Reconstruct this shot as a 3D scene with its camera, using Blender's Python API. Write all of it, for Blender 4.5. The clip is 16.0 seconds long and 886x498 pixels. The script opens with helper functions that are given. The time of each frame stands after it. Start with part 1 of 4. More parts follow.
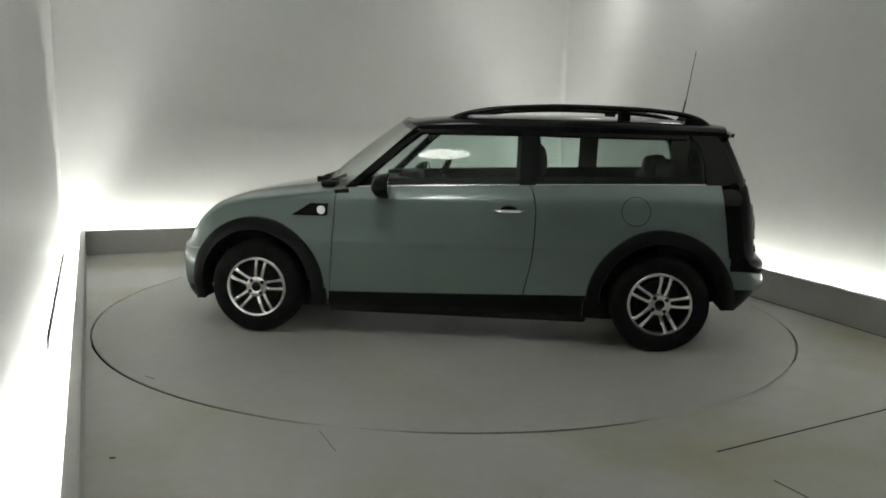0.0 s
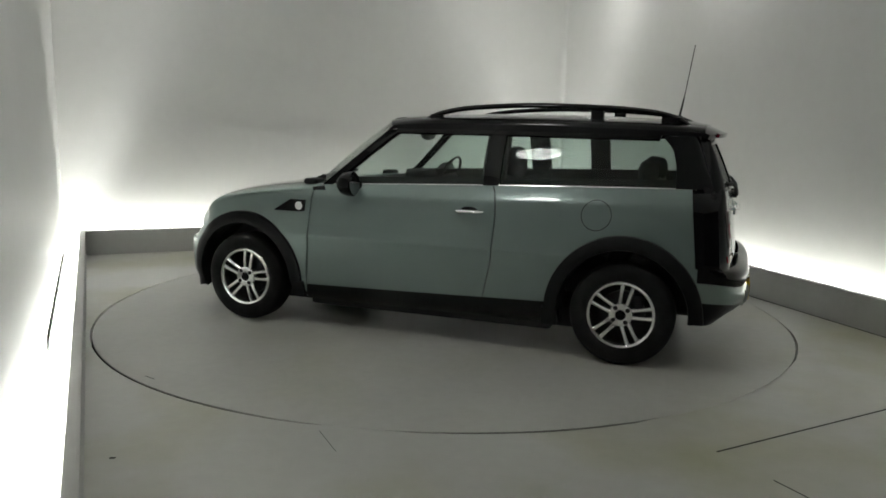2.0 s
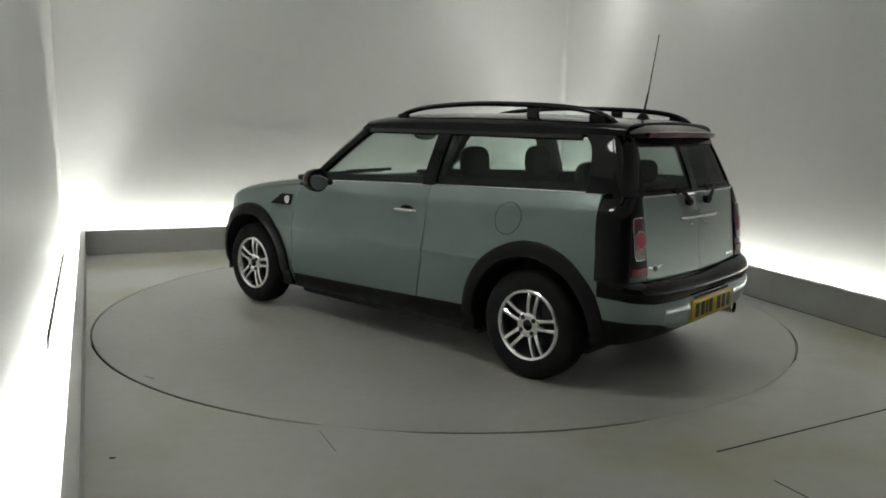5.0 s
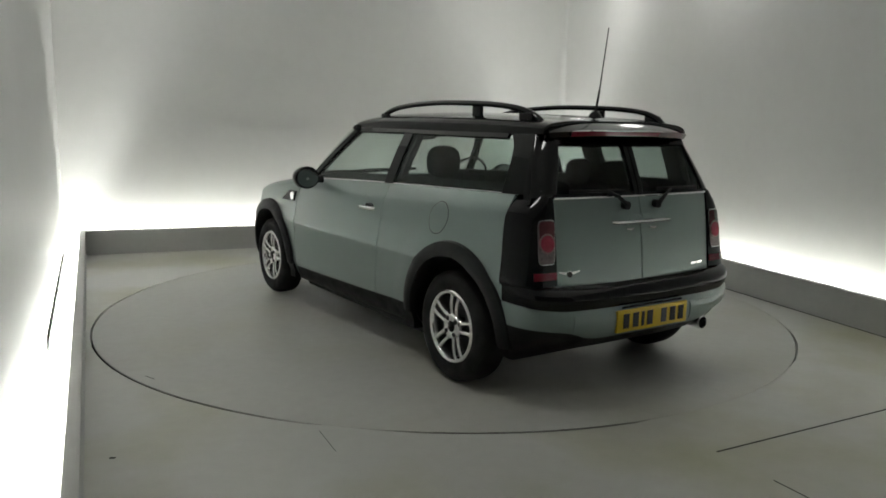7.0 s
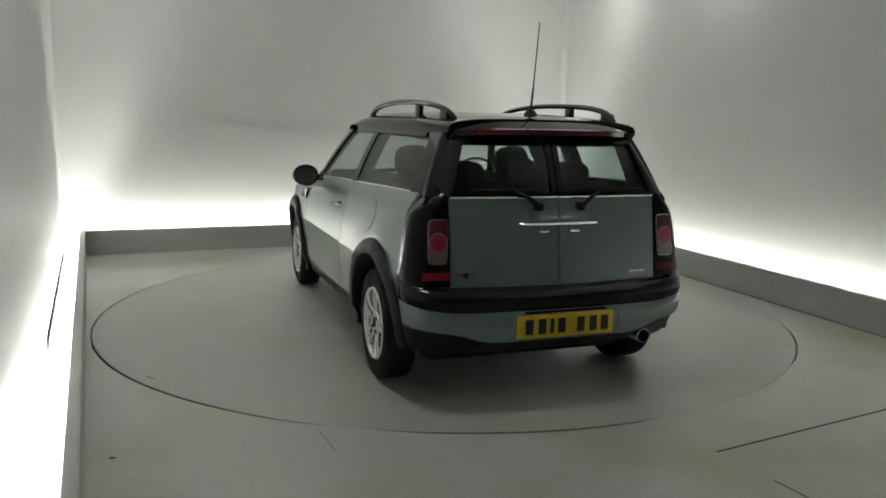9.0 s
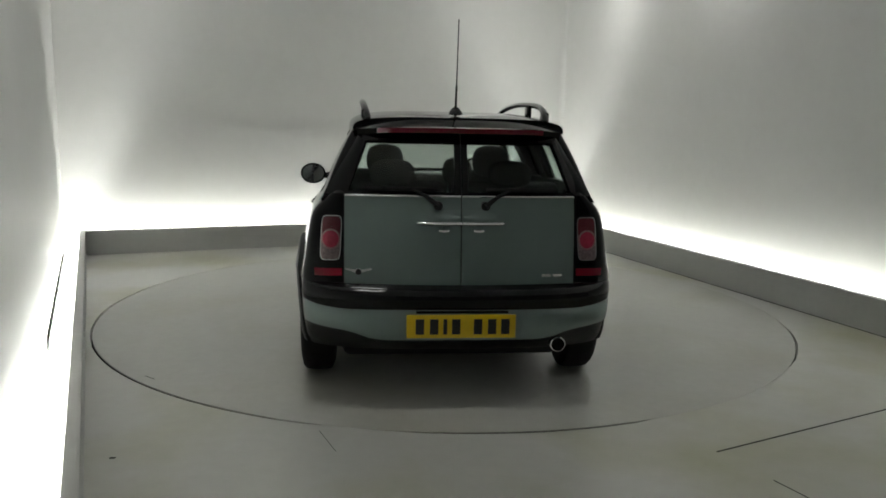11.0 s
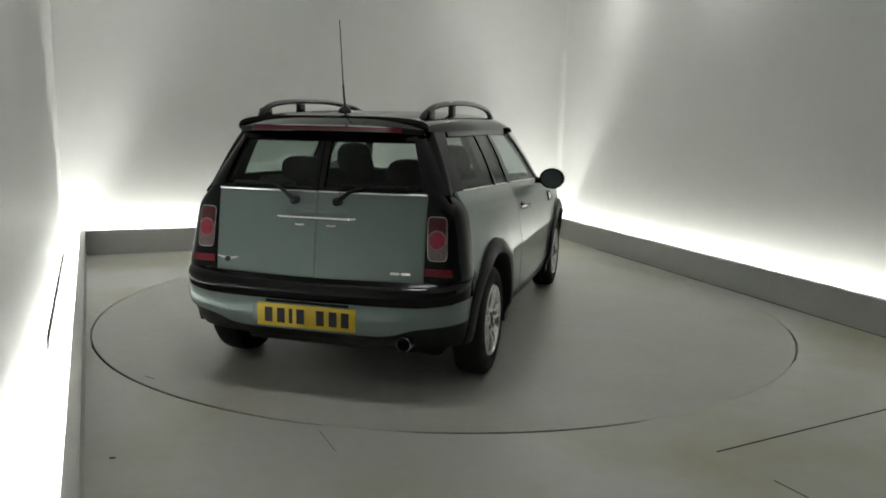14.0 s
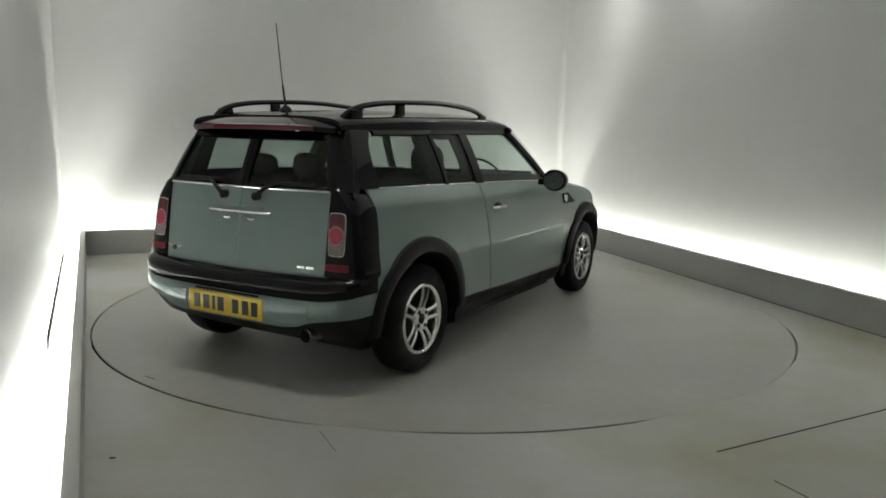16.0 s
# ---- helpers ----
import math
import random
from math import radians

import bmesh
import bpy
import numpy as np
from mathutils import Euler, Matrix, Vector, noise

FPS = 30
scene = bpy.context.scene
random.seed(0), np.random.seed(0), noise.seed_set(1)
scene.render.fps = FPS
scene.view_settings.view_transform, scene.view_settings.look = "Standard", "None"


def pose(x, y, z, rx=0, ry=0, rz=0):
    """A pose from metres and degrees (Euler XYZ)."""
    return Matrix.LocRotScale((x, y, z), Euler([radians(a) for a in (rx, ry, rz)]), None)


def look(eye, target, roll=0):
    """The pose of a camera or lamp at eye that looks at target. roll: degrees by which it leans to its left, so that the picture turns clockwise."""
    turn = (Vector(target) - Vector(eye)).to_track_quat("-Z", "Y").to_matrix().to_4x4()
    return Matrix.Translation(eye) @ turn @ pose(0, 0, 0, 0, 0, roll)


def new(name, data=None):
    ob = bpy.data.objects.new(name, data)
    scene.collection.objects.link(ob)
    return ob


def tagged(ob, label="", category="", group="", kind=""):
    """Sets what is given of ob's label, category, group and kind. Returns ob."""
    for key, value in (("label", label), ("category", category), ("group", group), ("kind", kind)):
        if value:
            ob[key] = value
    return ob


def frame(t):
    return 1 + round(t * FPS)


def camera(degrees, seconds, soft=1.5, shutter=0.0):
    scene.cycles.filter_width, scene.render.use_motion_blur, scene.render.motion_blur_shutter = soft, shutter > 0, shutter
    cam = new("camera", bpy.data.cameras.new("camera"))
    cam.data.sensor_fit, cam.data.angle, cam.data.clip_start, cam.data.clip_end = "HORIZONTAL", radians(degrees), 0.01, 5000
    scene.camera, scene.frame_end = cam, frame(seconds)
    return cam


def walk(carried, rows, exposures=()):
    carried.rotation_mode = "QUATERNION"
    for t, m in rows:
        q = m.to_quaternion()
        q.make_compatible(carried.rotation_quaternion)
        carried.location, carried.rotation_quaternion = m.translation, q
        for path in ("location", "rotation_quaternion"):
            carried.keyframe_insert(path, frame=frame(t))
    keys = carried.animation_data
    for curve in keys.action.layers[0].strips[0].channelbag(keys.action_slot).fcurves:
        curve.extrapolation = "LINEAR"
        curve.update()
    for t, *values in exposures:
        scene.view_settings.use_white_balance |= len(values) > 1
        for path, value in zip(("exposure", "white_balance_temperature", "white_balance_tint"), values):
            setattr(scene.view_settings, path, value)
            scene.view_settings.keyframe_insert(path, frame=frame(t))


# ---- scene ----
CENTRE_EYE = (0.0, -5.628, 1.3495)
cam = camera(60.27, 16.0, soft=1.7)
CAM_POSE = look(CENTRE_EYE, (-0.0617, 4.2447, -0.2401), 1.1226)
walk(cam, [(0.0, CAM_POSE), (16.0, CAM_POSE)], exposures=[(0.0, 0.0), (16.0, 0.0)])

# ---- world and lights ----
world = bpy.data.worlds.new("world")
scene.world = world
world.use_nodes = True
world.node_tree.nodes["Background"].inputs[0].default_value = (0.9, 1.0, 0.95, 1)
world.node_tree.nodes["Background"].inputs[1].default_value = 0.02
LED_STRENGTH = 58.0
CEILING_Z = 3.1
LAMP_GLOW = 22.0


# ---- materials ----
def material(name, colour, rough=0.5, metal=0.0, coat=0.0, noise_scale=0.0, vary=0.0, bump=0.0, bump_scale=200.0, spec=0.5, emit=0.0):
    m = bpy.data.materials.new(name)
    m.use_nodes = True
    nt = m.node_tree
    b = nt.nodes["Principled BSDF"]
    b.inputs["Base Color"].default_value = (*colour, 1)
    b.inputs["Roughness"].default_value = rough
    b.inputs["Metallic"].default_value = metal
    b.inputs["Coat Weight"].default_value = coat
    b.inputs["Coat Roughness"].default_value = 0.04
    b.inputs["Specular IOR Level"].default_value = spec
    if emit:
        b.inputs["Emission Color"].default_value = (*colour, 1)
        b.inputs["Emission Strength"].default_value = emit
    if noise_scale:
        co = nt.nodes.new("ShaderNodeTexCoord")
        n1 = nt.nodes.new("ShaderNodeTexNoise")
        n1.inputs["Scale"].default_value = noise_scale
        n1.inputs["Detail"].default_value = 6
        n2 = nt.nodes.new("ShaderNodeTexNoise")
        n2.inputs["Scale"].default_value = noise_scale * 14
        n2.inputs["Detail"].default_value = 3
        nt.links.new(co.outputs["Object"], n1.inputs["Vector"])
        nt.links.new(co.outputs["Object"], n2.inputs["Vector"])
        add = nt.nodes.new("ShaderNodeMath")
        add.operation = "MULTIPLY_ADD"
        add.inputs[1].default_value = 0.35
        nt.links.new(n2.outputs["Fac"], add.inputs[0])
        nt.links.new(n1.outputs["Fac"], add.inputs[2])
        ramp = nt.nodes.new("ShaderNodeMapRange")
        ramp.inputs["From Min"].default_value = 0.4
        ramp.inputs["From Max"].default_value = 0.95
        ramp.inputs["To Min"].default_value = 1 - vary
        ramp.inputs["To Max"].default_value = 1 + vary
        nt.links.new(add.outputs[0], ramp.inputs["Value"])
        mul = nt.nodes.new("ShaderNodeMix")
        mul.data_type, mul.blend_type = "RGBA", "MULTIPLY"
        mul.inputs[0].default_value = 1.0
        mul.inputs[6].default_value = (*colour, 1)
        nt.links.new(ramp.outputs[0], mul.inputs[7])
        nt.links.new(mul.outputs[2], b.inputs["Base Color"])
        rr = nt.nodes.new("ShaderNodeMapRange")
        rr.inputs["From Min"].default_value = 0.3
        rr.inputs["From Max"].default_value = 0.7
        rr.inputs["To Min"].default_value = max(0.02, rough * (1 - vary))
        rr.inputs["To Max"].default_value = min(1.0, rough * (1 + vary))
        nt.links.new(n1.outputs["Fac"], rr.inputs["Value"])
        nt.links.new(rr.outputs[0], b.inputs["Roughness"])
    if bump:
        co2 = nt.nodes.new("ShaderNodeTexCoord")
        nb = nt.nodes.new("ShaderNodeTexNoise")
        nb.inputs["Scale"].default_value = bump_scale
        nt.links.new(co2.outputs["Object"], nb.inputs["Vector"])
        bp = nt.nodes.new("ShaderNodeBump")
        bp.inputs["Strength"].default_value = bump
        bp.inputs["Distance"].default_value = 0.002
        nt.links.new(nb.outputs["Fac"], bp.inputs["Height"])
        nt.links.new(bp.outputs[0], b.inputs["Normal"])
    return m


def glass_material(name, tint, rough=0.0):
    m = bpy.data.materials.new(name)
    m.use_nodes = True
    nt = m.node_tree
    nt.nodes.remove(nt.nodes["Principled BSDF"])
    tr = nt.nodes.new("ShaderNodeBsdfTransparent")
    tr.inputs[0].default_value = (*tint, 1)
    gl = nt.nodes.new("ShaderNodeBsdfGlossy")
    gl.inputs["Roughness"].default_value = rough
    lw = nt.nodes.new("ShaderNodeLayerWeight")
    lw.inputs[0].default_value = 0.5
    pw = nt.nodes.new("ShaderNodeMath")
    pw.operation = "POWER"
    pw.inputs[1].default_value = 5.0
    fr = nt.nodes.new("ShaderNodeMath")
    fr.operation = "MULTIPLY_ADD"
    fr.inputs[1].default_value = 0.6
    fr.inputs[2].default_value = 0.022
    nt.links.new(lw.outputs["Facing"], pw.inputs[0])
    nt.links.new(pw.outputs[0], fr.inputs[0])
    mix = nt.nodes.new("ShaderNodeMixShader")
    nt.links.new(fr.outputs[0], mix.inputs[0])
    nt.links.new(tr.outputs[0], mix.inputs[1])
    nt.links.new(gl.outputs[0], mix.inputs[2])
    nt.links.new(mix.outputs[0], nt.nodes["Material Output"].inputs[0])
    return m


PAINT = material("sage_metallic_paint", (0.178, 0.231, 0.223), 0.30, 0.36, 1.0, 3.0, 0.02)
PAINT.node_tree.nodes["Principled BSDF"].inputs["Coat Roughness"].default_value = 0.015
BLACK_GLOSS = material("black_gloss_paint", (0.005, 0.005, 0.0055), 0.05, spec=0.26)
BLACK_ROOF = material("black_roof_paint", (0.006, 0.006, 0.0065), 0.09, spec=0.32)
CLADDING = material("black_plastic", (0.0065, 0.007, 0.0075), 0.45, 0, 0, 12, 0.2, 0.25, 700, spec=0.22)
RUBBER = material("tyre_rubber", (0.009, 0.009, 0.009), 0.75, 0, 0, 10, 0.25, 0.3, 300, spec=0.25)
ALLOY = material("silver_alloy", (0.80, 0.80, 0.79), 0.18, 0.96, 0.4, 15, 0.08)
CHROME = material("chrome", (0.88, 0.89, 0.90), 0.16, 1.0, 0, 10, 0.05)
DARK_METAL = material("brake_steel", (0.03, 0.03, 0.032), 0.5, 0.7, 0, 20, 0.2)
STRIP_RED = material("red_reflector", (0.15, 0.006, 0.016), 0.15, 0.0, 0.3)
RED_LENS = material("red_lens", (0.27, 0.030, 0.055), 0.12, 0.0, 0.4, 60, 0.2)
PINK_LENS = material("ribbed_clear_red_lens", (0.30, 0.165, 0.17), 0.2, 0.3, 0.5, 90, 0.35)
SILVER_LENS = material("ribbed_clear_lens", (0.27, 0.21, 0.21), 0.18, 0.5, 0.6, 90, 0.35)
DULL_RED = material("smoked_red_lens", (0.075, 0.004, 0.012), 0.12, 0.0, 0.3)
INTERIOR = material("charcoal_trim", (0.02, 0.02, 0.021), 0.75, 0, 0, 15, 0.2, 0.3, 400)
SEAT_CLOTH = material("charcoal_cloth", (0.022, 0.023, 0.025), 0.9, 0, 0, 25, 0.2)
YELLOW = material("yellow_plate", (0.62, 0.42, 0.006), 0.4, 0, 0.2, 20, 0.06)
PLATE_BLACK = material("plate_black", (0.012, 0.012, 0.012), 0.4, 0, 0, 30, 0.1)
MIRROR_GLASS = material("mirror_silver", (0.25, 0.26, 0.26), 0.03, 1.0)
HEADLAMP = material("headlamp_glass", (0.55, 0.58, 0.58), 0.08, 0.6, 1.0, 40, 0.15)
GLASS = glass_material("tinted_glass", (0.86, 0.91, 0.89))
SCREEN_GLASS = glass_material("windscreen_glass", (0.935, 0.95, 0.94))
REAR_GLASS = glass_material("rear_tinted_glass", (0.785, 0.83, 0.81))
DARK_LENS = material("smoked_lens", (0.085, 0.018, 0.024), 0.15, 0.0, 0.3, 40, 0.2)
WALL_PAINT = material("grey_wall_paint", (0.56, 0.56, 0.55), 0.42, 0, 0, 0.7, 0.05, 0.08, 60)
# assumed dark tone for the unseen front wall, keeps reflections in the car dark
UNSEEN_WALL = material("unseen_wall_dark", (0.10, 0.10, 0.10), 0.6, 0, 0, 0.7, 0.08, 0.08, 60)
KERB_PAINT = material("grey_kerb_paint", (0.40, 0.40, 0.385), 0.5, 0, 0, 1.5, 0.08, 0.15, 150)


def patchy(m, warm, scale=0.55):
    """Broad faint warm stains over a painted floor."""
    nt = m.node_tree
    b = nt.nodes["Principled BSDF"]
    src = b.inputs["Base Color"].links[0].from_socket
    co = nt.nodes.new("ShaderNodeTexCoord")
    n = nt.nodes.new("ShaderNodeTexNoise")
    n.inputs["Scale"].default_value = scale
    n.inputs["Detail"].default_value = 4
    r = nt.nodes.new("ShaderNodeMapRange")
    r.inputs["From Min"].default_value = 0.45
    r.inputs["From Max"].default_value = 0.7
    mx = nt.nodes.new("ShaderNodeMix")
    mx.data_type, mx.blend_type = "RGBA", "MULTIPLY"
    mx.inputs[7].default_value = (*warm, 1)
    nt.links.new(co.outputs["Object"], n.inputs["Vector"])
    nt.links.new(n.outputs["Fac"], r.inputs["Value"])
    nt.links.new(r.outputs[0], mx.inputs[0])
    nt.links.new(src, mx.inputs[6])
    nt.links.new(mx.outputs[2], b.inputs["Base Color"])
    return m


FLOOR_PAINT = material("grey_floor_epoxy", (0.46, 0.46, 0.43), 0.36, 0, 0, 0.9, 0.10, 0.10, 120)
patchy(FLOOR_PAINT, (0.80, 0.79, 0.60), 1.0)
TABLE_PAINT = material("grey_turntable_epoxy", (0.43, 0.43, 0.403), 0.38, 0, 0, 1.1, 0.12, 0.10, 120, spec=0.4)
patchy(TABLE_PAINT, (0.90, 0.885, 0.79), 0.9)
# near black, so the gap beside the ring looks deep in shade
EDGE_DARK = material("darkened_edge_steel", (0.022, 0.021, 0.018), 0.7, 0.0, 0, 3.0, 0.3, spec=0.2)
PIT_DARK = material("dark_gap", (0.012, 0.012, 0.012), 0.8, 0, 0, 10, 0.2)
CEILING_PAINT = material("ceiling_white", (0.62, 0.62, 0.61), 0.7, 0, 0, 1.0, 0.04)
LED = material("led_white", (0.985, 1.0, 0.962), 0.5, emit=LED_STRENGTH)
LAMP_WHITE = material("lamp_diffuser", (1.0, 1.0, 0.96), 0.5, emit=LAMP_GLOW)
SPOT_WHITE = material("spot_diffuser", (1.0, 0.99, 0.96), 0.5, emit=17.0)
LAMP_RIM = material("lamp_rim_white", (0.7, 0.7, 0.7), 0.4)


# ---- mesh helpers ----
def finish(bm, sharp=38.0):
    bmesh.ops.recalc_face_normals(bm, faces=bm.faces)
    for f in bm.faces:
        f.smooth = True
    lim = radians(sharp)
    for e in bm.edges:
        if len(e.link_faces) == 2 and e.calc_face_angle(0) > lim:
            e.smooth = False
    return bm


def link(name, bm, mat):
    me = bpy.data.meshes.new(name)
    finish(bm)
    bm.to_mesh(me)
    bm.free()
    me.materials.append(mat)
    return new(name, me)


def part(name, bm, mat, parent, label=""):
    ob = link(name, bm, mat)
    ob.parent = parent
    return tagged(ob, label)


def structure(name, bm, mat, label, category):
    return tagged(link(name, bm, mat), label, category, kind="structure")


def curve(xs, ys):
    """A smooth function through the points."""
    xs, ys = np.array(xs, float), np.array(ys, float)
    d = np.diff(ys) / np.diff(xs)
    m = np.zeros(len(xs))
    m[0], m[-1] = d[0], d[-1]
    for i in range(1, len(xs) - 1):
        m[i] = 0 if d[i - 1] * d[i] <= 0 else 2 * d[i - 1] * d[i] / (d[i - 1] + d[i])

    def f(x):
        x = min(max(x, xs[0]), xs[-1])
        i = min(int(np.searchsorted(xs, x, side="right")) - 1, len(xs) - 2)
        h = xs[i + 1] - xs[i]
        s = (x - xs[i]) / h
        return float((2 * s**3 - 3 * s**2 + 1) * ys[i] + (s**3 - 2 * s**2 + s) * h * m[i] + (3 * s**2 - 2 * s**3) * ys[i + 1] + (s**3 - s**2) * h * m[i + 1])

    return f


def sheet(fn, nu, nv, thick=0.018, keep=None, side=1, out=0.0):
    """A curved panel with thickness: fn(u, v) gives its outer face; side -1 mirrors it to the car's other side."""
    P = np.array([[fn(i / nu, j / nv) for j in range(nv + 1)] for i in range(nu + 1)], float)
    gu, gv = np.gradient(P, axis=0), np.gradient(P, axis=1)
    N = np.cross(gu, gv)
    N /= np.linalg.norm(N, axis=2, keepdims=True) + 1e-12

    if (N[nu // 2, nv // 2] * (P[nu // 2, nv // 2] - np.array([min(max(P[nu // 2, nv // 2, 0], 0.2), 2.4), 0, 0.6]))).sum() < 0:
        N = -N
    A, B = P + N * out, P + N * (out - thick)
    if side < 0:
        A, B = A * (1, -1, 1), B * (1, -1, 1)
    bm = bmesh.new()
    va = [[None] * (nv + 1) for _ in range(nu + 1)]
    vb = [[None] * (nv + 1) for _ in range(nu + 1)]
    cells = [(i, j) for i in range(nu) for j in range(nv) if keep is None or keep(P[i:i + 2, j:j + 2].mean((0, 1)))]
    count = {}
    for i, j in cells:
        q = [(i, j), (i + 1, j), (i + 1, j + 1), (i, j + 1)]
        for a, b in q:
            if va[a][b] is None:
                va[a][b], vb[a][b] = bm.verts.new(A[a, b]), bm.verts.new(B[a, b])
        bm.faces.new([va[a][b] for a, b in q])
        bm.faces.new([vb[a][b] for a, b in reversed(q)])
        for k in range(4):
            e = (q[k], q[(k + 1) % 4])
            count[e] = 1
    for (p, q) in list(count):
        if (q, p) not in count:
            bm.faces.new([va[q[0]][q[1]], va[p[0]][p[1]], vb[p[0]][p[1]], vb[q[0]][q[1]]])
    return bm


def box(bm, cx, cy, cz, sx, sy, sz, bevel=0.0, m=None):
    r = bmesh.ops.create_cube(bm, size=1.0)["verts"]
    bmesh.ops.scale(bm, vec=(sx, sy, sz), verts=r)
    if bevel:
        es = list({e for v in r for e in v.link_edges})
        r2 = bmesh.ops.bevel(bm, geom=es, offset=bevel, segments=3, affect="EDGES", profile=0.5)
        r = list({v for f in r2["faces"] for v in f.verts} | {v for v in r if v.is_valid})
        seen, todo = set(), [r[0]]
        while todo:
            v = todo.pop()
            if v in seen:
                continue
            seen.add(v)
            todo += [e.other_vert(v) for e in v.link_edges]
        r = list(seen)
    if m is not None:
        bmesh.ops.transform(bm, matrix=m, verts=r)
    bmesh.ops.translate(bm, vec=(cx, cy, cz), verts=r)
    return r


def lathe(bm, prof, n=48, m=None):
    """Turns a closed profile of (radius, height along y) round the y axis."""
    rings = []
    for k in range(n):
        a = 2 * math.pi * k / n
        rings.append([bm.verts.new((r * math.cos(a), y, r * math.sin(a))) for r, y in prof])
    for k in range(n):
        a, b = rings[k], rings[(k + 1) % n]
        for i in range(len(prof)):
            j = (i + 1) % len(prof)
            bm.faces.new((a[i], b[i], b[j], a[j]))
    vs = [v for r in rings for v in r]
    if m is not None:
        bmesh.ops.transform(bm, matrix=m, verts=vs)
    return vs


def tube(bm, pts, rad, n=10, flat=1.0):
    """A rounded bar along points, closed at both ends; flat squashes it upright."""
    pts = [Vector(p) for p in pts]
    rings = []
    for i, p in enumerate(pts):
        t = (pts[min(i + 1, len(pts) - 1)] - pts[max(i - 1, 0)]).normalized()
        s = t.cross(Vector((0, 0, 1)))
        s = s.normalized() if s.length > 0.05 else Vector((0, 1, 0))
        u = s.cross(t).normalized()
        r = rad[i] if isinstance(rad, (list, tuple)) else rad
        rings.append([bm.verts.new(p + s * r * math.cos(2 * math.pi * k / n) + u * r * flat * math.sin(2 * math.pi * k / n)) for k in range(n)])
    for a, b in zip(rings, rings[1:]):
        for k in range(n):
            bm.faces.new((a[k], a[(k + 1) % n], b[(k + 1) % n], b[k]))
    bm.faces.new(rings[0][::-1])
    bm.faces.new(rings[-1])


def smooth_path(ctrl, n=24):
    """Points along a smooth line through the control points."""
    ts = list(range(len(ctrl)))
    fs = [curve(ts, [c[k] for c in ctrl]) for k in range(3)]
    return [tuple(f(i * ts[-1] / n) for f in fs) for i in range(n + 1)]


def disc(bm, r, h, n=32, m=None, rx=None):
    """A solid round plate along y, slightly rounded at the rim."""
    prof = [(0.0001, 0), (r * 0.96, 0), (r, -h * 0.25), (r, -h), (0.0001, -h)]
    vs = lathe(bm, prof, n)
    if rx:
        bmesh.ops.scale(bm, vec=(rx / r, 1, 1), verts=vs)
    if m is not None:
        bmesh.ops.transform(bm, matrix=m, verts=vs)
    return vs


# ---- the room ----
# inner faces of the kerb, corner by corner
KERB_A, KERB_B = Vector((-3.625, 1.895)), Vector((1.33, 4.02))
KERB_C, KERB_D = Vector((4.28, -4.30)), Vector((0.17, -6.18))
KERB_H, KERB_T = 0.245, 0.05
WALL_GAP = (0.28, 0.23, 0.30, 0.20)


def offset_corners(gaps):
    cs = [KERB_A, KERB_B, KERB_C, KERB_D]
    lines = []
    for i in range(4):
        p, q = cs[i], cs[(i + 1) % 4]
        d = (q - p).normalized()
        n = Vector((-d.y, d.x))
        lines.append((p + n * gaps[i], d))
    res = []
    for i in range(4):
        (p, d), (q, e) = lines[i - 1], lines[i]
        k = ((q - p).x * e.y - (q - p).y * e.x) / (d.x * e.y - d.y * e.x)
        res.append(p + d * k)
    return res


def prism(bm, pts, z0, z1):
    lo = [bm.verts.new((p[0], p[1], z0)) for p in pts]
    hi = [bm.verts.new((p[0], p[1], z1)) for p in pts]
    n = len(pts)
    bm.faces.new(lo[::-1])
    bm.faces.new(hi)
    for i in range(n):
        bm.faces.new((lo[i], lo[(i + 1) % n], hi[(i + 1) % n], hi[i]))


kin = offset_corners((0, 0, 0, 0))
kout = offset_corners((KERB_T,) * 4)
win = offset_corners(WALL_GAP)
wout = offset_corners(tuple(g + 0.15 for g in WALL_GAP))
SIDES = ("back", "right", "front", "left")
for i, s in enumerate(SIDES):
    j = (i + 1) % 4
    bm = bmesh.new()
    prism(bm, [win[i], win[j], wout[j], wout[i]], -0.1, CEILING_Z)
    # the front wall is out of view and darkened only for the car's reflections
    structure("wall_" + s, bm, UNSEEN_WALL if s == "front" else WALL_PAINT, "smooth grey painted studio wall lit from below", "wall")
    bm = bmesh.new()
    prism(bm, [kin[i], kin[j], kout[j], kout[i]], -0.05, KERB_H)
    bmesh.ops.bevel(bm, geom=[e for e in bm.edges if abs(e.verts[0].co.z - KERB_H) < 1e-4 and abs(e.verts[1].co.z - KERB_H) < 1e-4], offset=0.006, segments=2, affect="EDGES")
    structure("kerb_" + s, bm, KERB_PAINT, "low grey painted kerb hiding the light trough", "kerb")

# rounded inner corner between the back and right walls
cd1, cd2 = (win[0] - win[1]).normalized(), (win[2] - win[1]).normalized()
cr = 0.07
cc = win[1] + (cd1 + cd2) * cr
arc = [cc - (cd2 * math.cos(radians(6 * k)) + cd1 * math.sin(radians(6 * k))) * cr for k in range(16)]
bm = bmesh.new()
prism(bm, [win[1]] + arc, 0.001, CEILING_Z - 0.001)
structure("wall_corner", bm, WALL_PAINT, "rounded grey painted corner between two walls", "wall")

TABLE_C, TABLE_R = Vector((-0.018, 0.048)), 2.447


